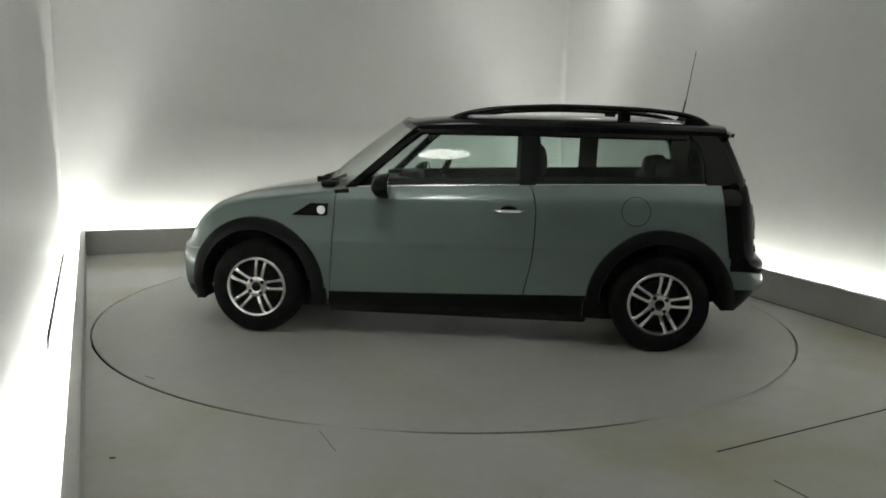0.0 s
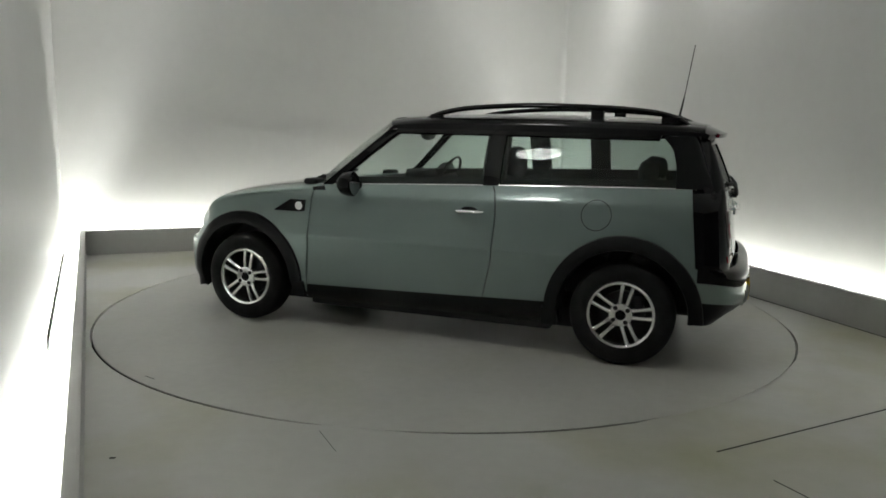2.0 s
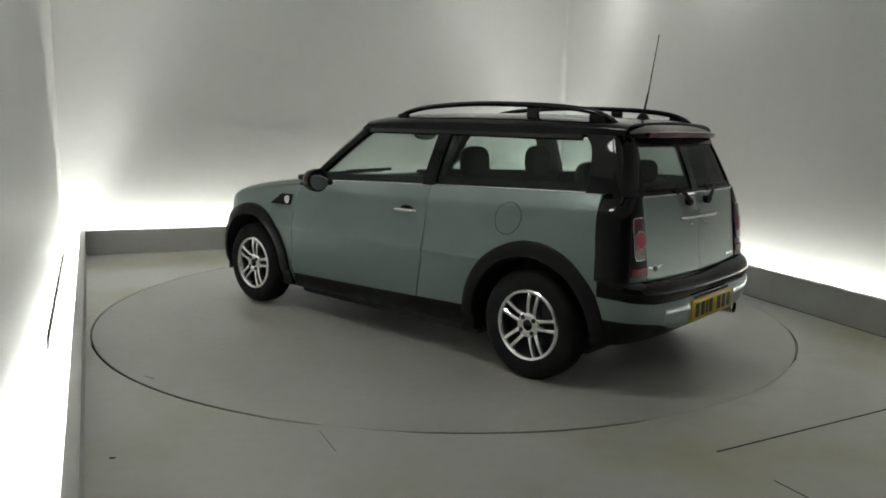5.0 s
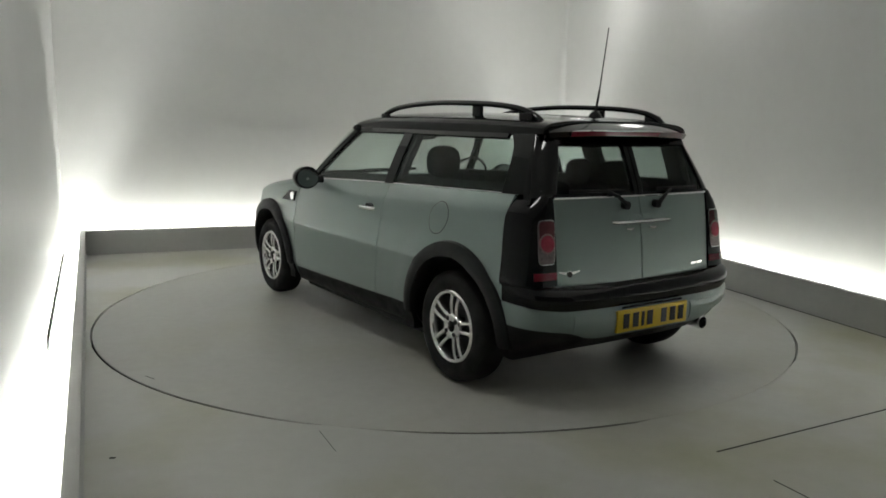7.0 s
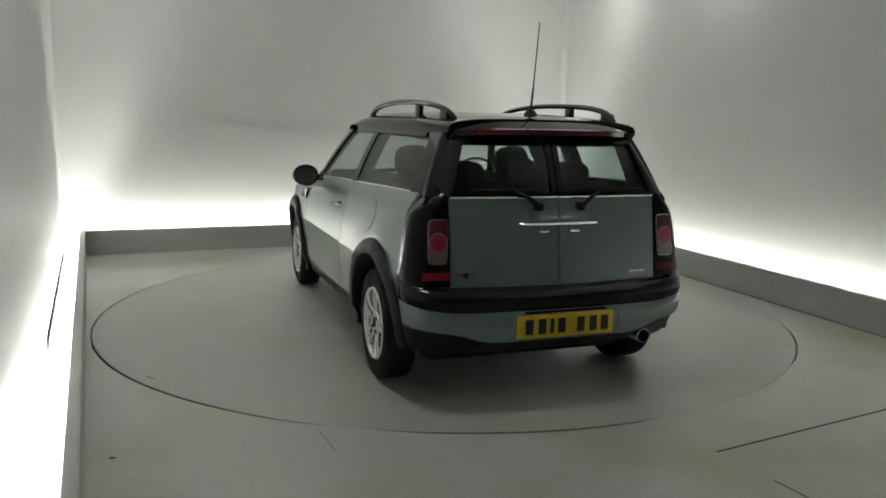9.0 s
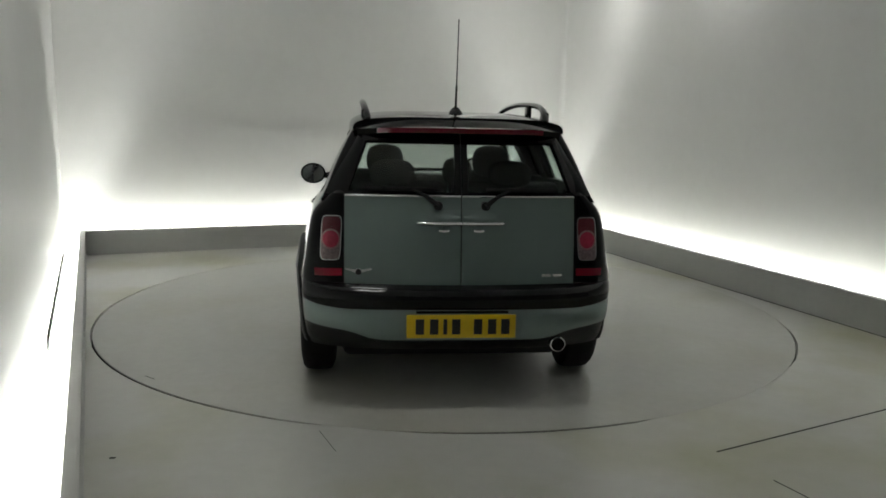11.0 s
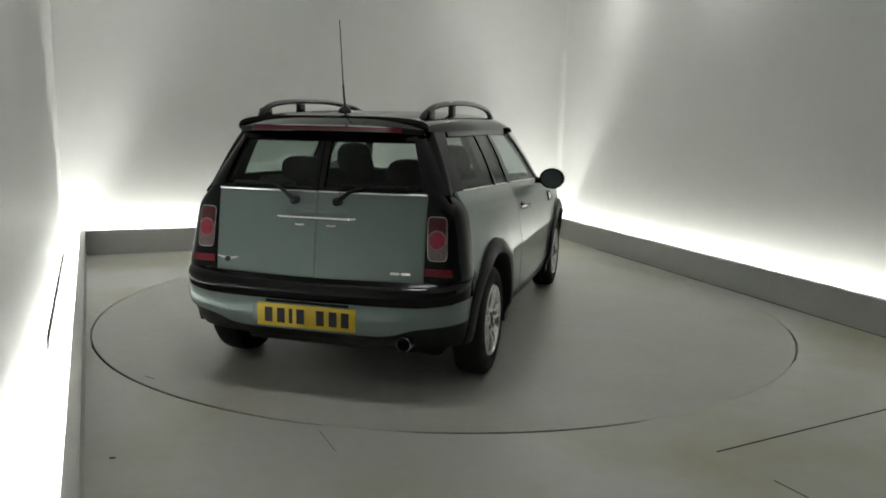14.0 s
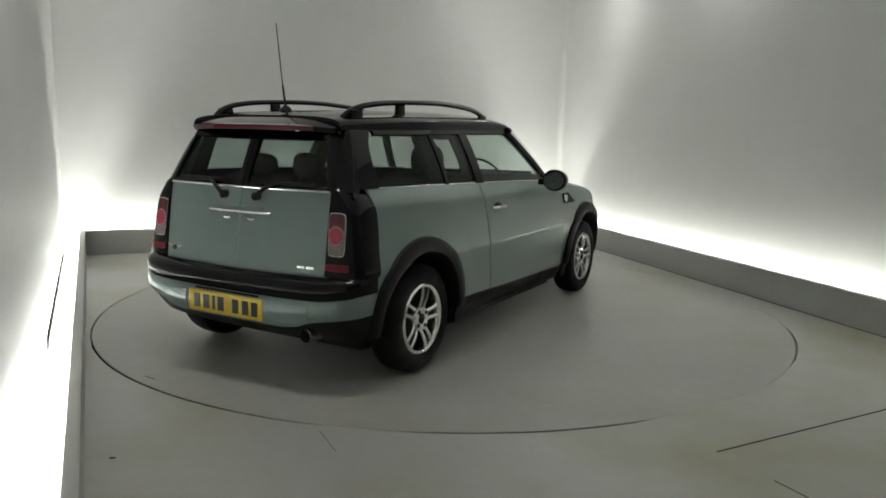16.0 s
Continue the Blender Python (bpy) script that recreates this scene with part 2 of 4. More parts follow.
# the gap round the turntable is closed in places, open and wide in others
groove_gap = curve([0, 15, 45, 55, 70, 110, 125, 140, 165, 205, 225, 250, 256, 258, 261, 263, 270, 285, 292, 295, 300, 325, 332, 338, 345, 352, 360], [0.000, -0.002, 0.002, 0.002, -0.002, -0.002, 0.000, 0.006, 0.009, 0.009, 0.012, 0.012, 0.010, -0.0025, -0.0025, 0.004, 0.011, 0.012, 0.009, -0.003, -0.003, -0.002, 0.008, 0.010, 0.008, 0.000, 0.000])


def ring_floor():
    """The fixed floor: from the round opening out to the walls."""
    bm = bmesh.new()
    n = 360
    outer = wout
    inn, out, low = [], [], []
    for k in range(n):
        a = 2 * math.pi * k / n
        d = Vector((math.cos(a), math.sin(a)))
        best = 1e9
        for i in range(4):
            p, q = outer[i], outer[(i + 1) % 4]
            e = q - p
            den = d.x * e.y - d.y * e.x
            if abs(den) > 1e-9:
                w = p - TABLE_C
                t = (w.x * e.y - w.y * e.x) / den
                u = (w.x * d.y - w.y * d.x) / den
                if t > 0 and -1e-6 <= u <= 1 + 1e-6:
                    best = min(best, t)
        c = TABLE_C
        r = TABLE_R + groove_gap(math.degrees(a))
        inn.append(bm.verts.new((c.x + d.x * r, c.y + d.y * r, 0)))
        low.append(bm.verts.new((c.x + d.x * r, c.y + d.y * r, -0.12)))
        out.append(bm.verts.new((c.x + d.x * best, c.y + d.y * best, 0)))
    for k in range(n):
        l = (k + 1) % n
        bm.faces.new((inn[k], inn[l], out[l], out[k]))
        bm.faces.new((inn[l], inn[k], low[k], low[l]))
    return bm


structure("floor", ring_floor(), FLOOR_PAINT, "smooth grey painted studio floor", "floor")
bm = bmesh.new()
prism(bm, wout, -0.3, -0.13)
structure("floor_pit", bm, PIT_DARK, "dark pit under the turntable gap", "floor")
bm = bmesh.new()
prism(bm, wout, CEILING_Z, CEILING_Z + 0.15)
structure("ceiling", bm, CEILING_PAINT, "plain pale studio ceiling", "ceiling")

# light strips lying in the trough behind the kerb
LED_BACK, LED_Z, LEFT_RUN, BACK_RUN = (0.145, 0.135, 0.0, 0.105), 0.075, 0.72, 0.93
for i in (0, 1, 3):
    a = offset_corners([KERB_T + g - 0.02 for g in LED_BACK])
    b = offset_corners([KERB_T + g + 0.02 for g in LED_BACK])
    j = (i + 1) % 4
    bm = bmesh.new()
    ends = [a[i], a[j], b[j], b[i]]
    if i == 0:
        # the run along the back ends a little before the corner
        ends[1], ends[2] = a[i] + (a[j] - a[i]) * BACK_RUN, b[i] + (b[j] - b[i]) * BACK_RUN
    if i == 3:
        # the run along the left side stops short of the camera's end of the room
        ends[0], ends[3] = a[j] + (a[i] - a[j]) * LEFT_RUN, b[j] + (b[i] - b[j]) * LEFT_RUN
    prism(bm, ends, 0.0, LED_Z)
    tagged(link("light_strip", bm, LED), "white light strip lying in the trough behind the kerb", "light strip", group="trough light strips")


def floor_joint(p, q, w=0.007):
    p, q = Vector(p), Vector(q)
    n = Vector((-(q - p).y, (q - p).x)).normalized() * w / 2
    bm = bmesh.new()
    prism(bm, [p - n, q - n, q + n, p + n], -0.004, 0.0015)
    structure("floor_joint", bm, PIT_DARK, "thin dark joint line across the grey floor", "floor joint")


LEFT = KERB_D - KERB_A
LEFT_N = Vector((LEFT.y, -LEFT.x)).normalized()
bm = bmesh.new()
pa, pb = KERB_A + LEFT * 0.005 + LEFT_N * 0.182, KERB_A + LEFT * 0.40 + LEFT_N * 0.182
prism(bm, [pa, pb, pb + LEFT_N * 0.006, pa + LEFT_N * 0.006], 0.0, 0.098)
structure("trough_edge", bm, PIT_DARK, "dark metal edge strip in the light trough", "trim")
floor_joint((1.165, -2.541), (2.56, -1.79), 0.008)
floor_joint((1.30, -2.80), (1.50, -3.2), 0.005)
floor_joint((-0.554, -2.41), (-0.45, -2.62), 0.0016)

floor_joint((-1.348, -2.733), (-1.325, -2.729), 0.012)
floor_joint((-1.60, -1.722), (-1.54, -1.768), 0.004)

# scuffed dark gap at the foot of one kerb
KD = (KERB_C - KERB_B).normalized()
KN = Vector((KD.y, -KD.x)) * 0.012
floor_joint(KERB_B + KD * 1.1 + KN, KERB_B + KD * 5.4 + KN, 0.014)
# faint ledge on the back wall
WD = (win[1] - win[0]).normalized()
WN = Vector((WD.y, -WD.x))
bm = bmesh.new()
p, q = win[0] + WD * 1.42, win[0] + WD * 4.0
prism(bm, [p, q, q + WN * 0.004, p + WN * 0.004], 1.255, 1.285)
bm2 = bmesh.new()
prism(bm2, [p, q, q + WN * 0.003, p + WN * 0.003], 1.345, 1.36)
structure("wall_ledge", bm, WALL_PAINT, "shallow painted ledge along the grey wall", "trim")
structure("wall_ledge", bm2, WALL_PAINT, "shallow painted ledge along the grey wall", "trim")

# turntable
turntable = tagged(new("turntable"), "round grey painted turntable flush with the floor", "turntable")
bm = bmesh.new()
lathe(bm, [(0.0001, 0), (TABLE_R - 0.005, 0), (TABLE_R - 0.0055, -0.09), (0.0001, -0.09)], 180, Matrix.Rotation(radians(90), 4, "X"))
part("deck", bm, TABLE_PAINT, turntable)
bm = bmesh.new()
lathe(bm, [(TABLE_R - 0.005, -0.006), (TABLE_R - 0.001, -0.006), (TABLE_R, -0.007), (TABLE_R, -0.09), (TABLE_R - 0.005, -0.09)], 180, Matrix.Rotation(radians(90), 4, "X"))
part("edge_ring", bm, EDGE_DARK, turntable, "steel edge ring coloured dark for the shade in the gap")


# ceiling lamps
def ceiling_lamp(x, y, r, label, glow, squash=1.0):
    e = new("ceiling_lamp")
    e.location = (x, y, CEILING_Z)
    tagged(e, label, "ceiling lamp", group="ceiling lamps")
    bm = bmesh.new()
    lathe(bm, [(r, 0), (r + 0.02, 0), (r + 0.02, -0.05), (r, -0.055)], 40, Matrix.Rotation(radians(90), 4, "X"))
    part("rim", bm, LAMP_RIM, e)
    bm = bmesh.new()
    lathe(bm, [(0.0001, 0), (r, 0), (r, -0.04), (r * 0.8, -0.06), (0.0001, -0.07)], 40, Matrix.Rotation(radians(90), 4, "X"))
    part("diffuser", bm, glow, e, "glowing white diffuser")
    e.scale = (1, squash, 1)
    return e


ceiling_lamp(-0.55, -2.2, 0.25, "oval white glowing ceiling lamp", LAMP_WHITE, 0.72)
ceiling_lamp(1.58, 2.95, 0.13, "small round recessed spot lamp near the wall", SPOT_WHITE)
ceiling_lamp(2.16, 1.33, 0.13, "small round recessed spot lamp near the wall", SPOT_WHITE)

# ---- the car: x forward from the rear axle, y to its left, z up ----
car = tagged(new("car"), "sage grey estate car with a black roof on the turntable", "car")
BASE = 2.547
AXLE_Z = 0.300

plan_w = curve([-0.62, -0.45, -0.30, 0.0, 0.5, 1.2, 2.0, 2.5, 2.8, 2.95, 3.06, 3.15, 3.20], [0.70, 0.757, 0.778, 0.800, 0.812, 0.815, 0.815, 0.812, 0.800, 0.765, 0.68, 0.50, 0.28])
nose_back = curve([0.14, 0.26, 0.46, 0.53, 0.56, 0.62, 0.70, 1.1], [0.035, 0.0, 0.0, 0.012, 0.045, 0.085, 0.110, 0.110])
tuck = curve([0.14, 0.25, 0.33, 0.5, 0.60, 0.626, 0.638, 0.652, 0.68, 0.72, 0.80, 0.86, 0.895, 0.915, 0.93, 0.945, 0.975, 1.0, 1.06], [-0.11, -0.050, -0.024, -0.010, -0.004, 0.0, -0.0018, -0.0045, -0.0095, -0.0155, -0.028, -0.041, -0.0500, -0.0575, -0.0665, -0.0765, -0.098, -0.117, -0.17])
belt_z = curve([-0.6, -0.355, 0.865, 1.95, 2.1], [1.030, 1.028, 0.999, 0.958, 0.95])
fender_z = curve([2.0, 2.2, 2.5, 2.72, 2.85, 2.95, 3.03, 3.09], [0.925, 0.90, 0.86, 0.815, 0.745, 0.665, 0.595, 0.55])
crown_z = curve([2.0, 2.25, 2.6, 2.83, 2.95, 3.03, 3.07, 3.09], [0.975, 0.960, 0.918, 0.860, 0.795, 0.72, 0.65, 0.58])


def side_y(x, z):
    lift = (1.0 - belt_z(x)) * min(max((z - 0.70) / 0.28, 0.0), 1.0)
    fore = nose_back(z) * min(max((x - 2.62) / 0.26, 0.0), 1.0) ** 2
    # the panels swell a little over the rear wheels
    k = min(max((0.60 - math.hypot(x - 0.02, z - AXLE_Z)) / 0.13, 0.0), 1.0)
    return plan_w(x + fore) + tuck(z + lift) + 0.009 * k * k * (3 - 2 * k)


def glass_y(x, z):
    zb = belt_z(x)
    s = (z - zb) / 0.31
    return side_y(x, zb) + 0.007 - 0.147 * s + 0.036 * s * (1 - s)


def panel(x0, x1, z0, z1, fy=side_y):
    """A side panel between two upright lines x0(z), x1(z) and two long lines z0(x), z1(x)."""
    def f(u, v):
        xm = x0(0.7) * (1 - u) + x1(0.7) * u
        z = z0(xm) * (1 - v) + z1(xm) * v
        x = x0(z) * (1 - u) + x1(z) * u
        z = z0(x) * (1 - v) + z1(x) * v
        return (x, fy(x, z), z)
    return f


def nose_end(z):
    return 3.20 - nose_back(z)


def const(c):
    return lambda _: c


def clear_of(cx, r):
    return lambda p: math.hypot(p[0] - cx, p[2] - AXLE_Z) > r


door_front = curve([0.2, 0.30, 0.6, 0.9, 1.0], [2.075, 2.065, 2.04, 2.03, 2.03])
door_rear = curve([0.25, 0.36, 0.6, 0.83, 0.96, 1.0], [0.845, 0.825, 0.78, 0.770, 0.79, 0.81])
sill_top = curve([0.3, 0.45, 2.1, 2.2], [0.345, 0.338, 0.292, 0.29])
quarter_rear = curve([0.55, 0.61, 1.0, 1.05], [-0.392, -0.386, -0.341, -0.335])
GAP = 0.0035
rear_x = curve([0.2, 0.45, 0.588, 0.65, 0.80, 1.02, 1.15, 1.28, 1.34], [-0.60, -0.598, -0.594, -0.588, -0.570, -0.535, -0.487, -0.428, -0.395])


def tail(y, z):
    return rear_x(z) + 0.030 * (abs(y) / 0.57) ** 2.4



for s in (1, -1):
    # front wing
    bm = sheet(panel(lambda z: door_front(z) + GAP, nose_end, const(0.20), fender_z), 90, 72, 0.02, lambda p: clear_of(BASE, 0.405)(p) and not (p[0] > 2.9 and p[2] < 0.535), s)
    part("front_wing", bm, PAINT, car)
    # front bumper corner, painted above and black along its lip
    part("front_bumper", sheet(panel(const(2.91), nose_end, const(0.285), const(0.532)), 30, 24, 0.03, clear_of(BASE, 0.405), s, 0.010), PAINT, car, "painted front bumper")
    part("bumper_lip", sheet(panel(const(2.88), nose_end, const(0.185), const(0.280)), 30, 10, 0.03, clear_of(BASE, 0.405), s, 0.004), CLADDING, car, "black lower bumper lip")
    # shelf between the bumper and the panel above it
    def shelf(u, v):
        x0, x1 = 2.93 + (nose_end(0.532) - 2.93) * u, 2.93 + (nose_end(0.56) - 2.93) * u
        p, q = (x0, side_y(x0, 0.532) + 0.008, 0.532), (x1, side_y(x1, 0.56) - 0.012, 0.560)
        return tuple(p[k] * (1 - v) + q[k] * v for k in range(3))
    part("bumper_shelf", sheet(shelf, 24, 3, 0.012, None, s), PAINT, car)
    # door
    door = part("door", sheet(panel(lambda z: door_rear(z) + GAP, lambda z: door_front(z) - GAP, sill_top, lambda x: belt_z(x) - 0.004), 60, 84, 0.02, None, s), PAINT, car)
    # rear quarter: the part ahead of and over the wheel, the rest belongs to the bumper
    def over(p):
        return clear_of(0, 0.405)(p) and (p[0] > -0.2 or p[2] > 0.615)
    part("rear_quarter", sheet(panel(quarter_rear, lambda z: door_rear(z) - GAP, sill_top, lambda x: belt_z(x) - 0.004), 70, 84, 0.02, over, s), PAINT, car)
    # sill
    part("sill", sheet(panel(const(0.36), const(2.16), const(0.185), sill_top, lambda x, z: side_y(x, sill_top(x)) - 0.008 - 0.25 * (sill_top(x) - z) - 5.5 * max(0.0, sill_top(x) - z - 0.045) ** 2), 40, 12, 0.05, None, s), CLADDING, car, "black plastic sill")
    # chrome strip along the belt line
    bm = bmesh.new()
    tube(bm, [(x, s * (side_y(x, belt_z(x)) - 0.004), belt_z(x)) for x in np.linspace(-0.36, 1.99, 40)], 0.008, 8, 0.8)
    part("belt_trim", bm, CHROME, car, "thin chrome strip")
    # door handle
    bm = bmesh.new()
    hx, hz = 0.935, 0.842
    hy = side_y(hx, hz)
    tube(bm, smooth_path([(hx - 0.085, s * (hy + 0.006), hz), (hx - 0.05, s * (hy + 0.034), hz + 0.002), (hx + 0.05, s * (hy + 0.034), hz + 0.002), (hx + 0.085, s * (hy + 0.004), hz)], 14), 0.0150, 10, 0.8)
    part("door_handle", bm, CHROME, door, "chrome pull handle")
    # flat black disc paints the shade of the painted hollow behind the handle
    bm = bmesh.new()
    disc(bm, 0.026, 0.006, 24, Matrix.Translation((hx, s * (hy + 0.002), hz + 0.004)) @ Matrix.Rotation(0 if s > 0 else math.pi, 4, "Z"), 0.055)
    part("recess_shade", bm, BLACK_GLOSS, door, "black disc painting the shade in the hollow behind the handle")
    # side repeater panel with its round badge
    def rep(u, v):
        x = 2.072 + 0.225 * u
        top = 0.852 - 0.072 * max(0.0, (u - 0.5) / 0.5) - 0.006 * max(0.0, 0.1 - u) * 10
        z = 0.776 + 0.006 * max(0.0, 0.1 - u) * 10 + (top - 0.776) * v
        return (x, side_y(x, z), z)
    repeater = part("side_repeater", sheet(rep, 12, 4, 0.012, None, s, 0.010), BLACK_GLOSS, car, "black triangular side vent panel")
    bm = bmesh.new()
    disc(bm, 0.028, 0.012, 24, Matrix.Translation((2.112, s * (side_y(2.112, 0.815) + 0.017), 0.815)) @ Matrix.Rotation(0 if s > 0 else math.pi, 4, "Z"))
    part("badge", bm, CHROME, repeater, "round chrome badge")
    # headlamp
    m = Matrix.Translation((2.925, s * 0.565, 0.690)) @ Matrix.Rotation(radians(-58 if s > 0 else -122), 4, "Z") @ Matrix.Rotation(radians(30), 4, "X")
    bm = bmesh.new()
    lathe(bm, [(0.096, 0.020), (0.104, 0.030), (0.114, 0.018), (0.112, -0.05), (0.096, -0.05)], 40, m)
    lamp = part("headlamp", bm, CHROME, car, "round headlamp with a chrome ring")
    bm = bmesh.new()
    lathe(bm, [(0.0001, 0.056), (0.04, 0.052), (0.075, 0.040), (0.096, 0.020), (0.096, -0.03), (0.0001, -0.03)], 36, m)
    part("lens", bm, HEADLAMP, lamp, "clear headlamp lens")

    # wheel arch cladding
    for cx, a0, a1 in ((BASE, -14, 180), (0.0, 0, 183)):
        lo, hi = radians(a0), radians(a1)
        def ring(u, v, cx=cx, lo=lo, hi=hi):
            a = lo + (hi - lo) * u
            prof_r = (0.362, 0.366, 0.372, 0.40, 0.43, 0.446, 0.450)
            prof_y = (-0.10, 0.010, 0.026, 0.030, 0.026, 0.020, 0.000)
            k = v * 6
            i = min(int(k), 5)
            w = k - i
            r = prof_r[i] * (1 - w) + prof_r[i + 1] * w
            dy = prof_y[i] * (1 - w) + prof_y[i + 1] * w
            r *= 1.0 + 0.02 * math.sin(a) ** 4
            x = cx + r * math.cos(a)
            z = AXLE_Z + r * math.sin(a)
            return (x, side_y(min(max(x, -0.6), 3.1), max(z, 0.25)) + dy, z)
        arch = part("wheel_arch", sheet(ring, 56, 12, 0.006, None, s), CLADDING, car, "black plastic wheel arch flare")
        # the feet that run down to the sill
        def foot(xa, xb):
            def f(u, v):
                x = cx + xa + (xb - xa) * u
                z = 0.20 + (AXLE_Z + 0.004 - 0.20) * v
                return (x, side_y(min(max(x, -0.6), 3.1), max(z, 0.25)) + 0.020, z)
            return f
        if cx > 1:
            part("arch_foot", sheet(foot(-0.462, -0.372), 6, 4, 0.08, None, s), CLADDING, arch)
        else:
            part("arch_foot", sheet(foot(0.372, 0.462), 6, 4, 0.08, None, s), CLADDING, arch)
        # dark liner inside the arch
        def liner(u, v, cx=cx):
            a = radians(-4) + radians(188) * u
            y = 0.50 + 0.26 * v
            return (cx + 0.385 * math.cos(a), y, AXLE_Z + 0.385 * math.sin(a))
        part("wheel_liner", sheet(liner, 30, 3, 0.01, None, s), INTERIOR, car)

    # greenhouse sides
    roof_line = curve([-0.5, -0.35, -0.05, 0.56, 0.9, 1.13, 1.45, 1.62], [1.315, 1.318, 1.318, 1.322, 1.325, 1.325, 1.325, 1.325])
    a_front = curve([0.94, 0.96, 1.1, 1.25, 1.34], [2.00, 1.975, 1.815, 1.655, 1.565])
    a_rear = curve([0.94, 0.96, 1.1, 1.25, 1.34], [1.93, 1.905, 1.745, 1.580, 1.475])
    part("a_pillar", sheet(panel(a_rear, a_front, belt_z, roof_line, glass_y), 8, 24, 0.035, None, s), BLACK_GLOSS, car, "black windscreen pillar")
    part("door_window", sheet(panel(const(0.875), a_rear, belt_z, lambda x: roof_line(x) - 0.018, glass_y), 30, 16, 0.005, None, s, -0.006), GLASS, car, "side window glass")
    part("b_pillar", sheet(panel(const(0.775), const(0.875), belt_z, roof_line, glass_y), 6, 16, 0.03, None, s), BLACK_GLOSS, car, "black door pillar")
    part("quarter_window", sheet(panel(const(-0.27), const(0.775), belt_z, lambda x: roof_line(x) - 0.018, glass_y), 26, 16, 0.005, None, s, -0.005), REAR_GLASS, car, "rear side window glass")
    d_rear = curve([0.98, 1.03, 1.2, 1.30, 1.35], [-0.420, -0.410, -0.365, -0.325, -0.30])
    part("d_pillar", sheet(panel(d_rear, curve([1.0, 1.12, 1.24, 1.33], [-0.25, -0.245, -0.22, -0.15]), belt_z, roof_line, glass_y), 14, 16, 0.03, None, s, 0.001), BLACK_GLOSS, car, "wide glossy black rear pillar")
    part("window_frame", sheet(panel(const(-0.14), const(1.52), lambda x: roof_line(x) - 0.022, lambda x: roof_line(x) + 0.004, glass_y), 40, 3, 0.02, None, s, 0.003), BLACK_GLOSS, car)
    # inner trim of the doors and sides
    part("side_trim", sheet(panel(const(-0.38), const(1.95), const(0.30), lambda x: belt_z(x) + 0.045, lambda x, z: min(side_y(x, min(z, 1.0)), glass_y(x, max(z, belt_z(x)))) - 0.055), 40, 10, 0.02, clear_of(0, 0.40), s), INTERIOR, car)
    # upper inner pillar
    part("inner_pillar", sheet(panel(const(0.755), const(0.90), lambda x: belt_z(x) + 0.03, const(1.33), lambda x, z: glass_y(x, z) - 0.035), 4, 8, 0.04, None, s), INTERIOR, car)
    part("inner_rear_pillar", sheet(panel(const(-0.36), const(-0.24), lambda x: belt_z(x) + 0.03, const(1.33), lambda x, z: glass_y(x, z) - 0.035), 4, 8, 0.04, None, s), INTERIOR, car)

    if s < 0:
        part("inner_pillar", sheet(panel(const(0.31), const(0.45), lambda x: belt_z(x) + 0.03, const(1.33), lambda x, z: glass_y(x, z) - 0.03), 4, 8, 0.04, None, s), INTERIOR, car)
        part("club_door_pillar", sheet(panel(const(0.395), const(0.43), belt_z, lambda x: roof_line(x) - 0.005, glass_y), 3, 12, 0.012, None, s, 0.002), BLACK_GLOSS, car)
    # rounded pillar corner between the side and the rear glass
    def pillar_corner(u, v):
        z = 0.985 + 0.345 * v
        w1 = 0.655 - 0.165 * (z - 1.03) / 0.29
        p = np.array((tail(w1, z) + 0.045, w1 - 0.002, z))
        xd = d_rear(z) + 0.012
        q = np.array((xd, glass_y(xd, max(z, belt_z(xd))), z))
        a = (1 - u) * math.pi / 2
        return (q[0] + (p[0] - q[0]) * math.sin(a) ** 0.75, p[1] + (q[1] - p[1]) * math.cos(a) ** 0.75, z)
    part("rear_pillar_corner", sheet(pillar_corner, 16, 16, 0.02, None, s, 0.002), BLACK_GLOSS, car)
    # door mirror
    mirror = part("door_mirror", bmesh.new(), BLACK_GLOSS, car, "black oval door mirror")
    bm = bmesh.new()
    prof = [(0.0001, 0.075), (0.045, 0.068), (0.075, 0.04), (0.086, 0.0), (0.086, -0.028), (0.078, -0.034), (0.0001, -0.030)]
    mm = Matrix.Translation((1.70, s * 0.865, 0.980)) @ Matrix.Rotation(radians(s * 4), 4, "Z") @ Matrix.Diagonal((1, 1.08, 0.90, 1)) @ Matrix.Rotation(radians(-90), 4, "Z")
    lathe(bm, prof, 36, mm)
    tube(bm, [(1.71, s * 0.735, 0.965), (1.71, s * 0.775, 0.962), (1.71, s * 0.83, 0.965)], [0.034, 0.026, 0.03], 10, 0.8)
    finish(bm)
    bm.to_mesh(mirror.data)
    bm.free()
    bm = bmesh.new()
    lathe(bm, [(0.0001, -0.033), (0.074, -0.037), (0.074, -0.033), (0.0001, -0.029)], 32, mm)
    part("mirror_glass", bm, MIRROR_GLASS, mirror, "mirror glass")

# fuel flap on the left side
def flap(u, v):
    a, r = 2 * math.pi * u, 0.083 * (0.02 + 0.98 * v)
    x, z = 0.17 + r * math.cos(a), 0.862 + r * math.sin(a)
    return (x, side_y(x, z), z)


def flap_gap(u, v):
    a, r = 2 * math.pi * u, 0.083 + 0.0045 * v
    x, z = 0.17 + r * math.cos(a), 0.862 + r * math.sin(a)
    return (x, side_y(x, z), z)


part("fuel_flap", sheet(flap, 40, 6, 0.004, None, 1, 0.0025), PAINT, car, "round fuel filler flap")
part("fuel_flap_seal", sheet(flap_gap, 40, 1, 0.004, None, 1, 0.0012), PLATE_BLACK, car)


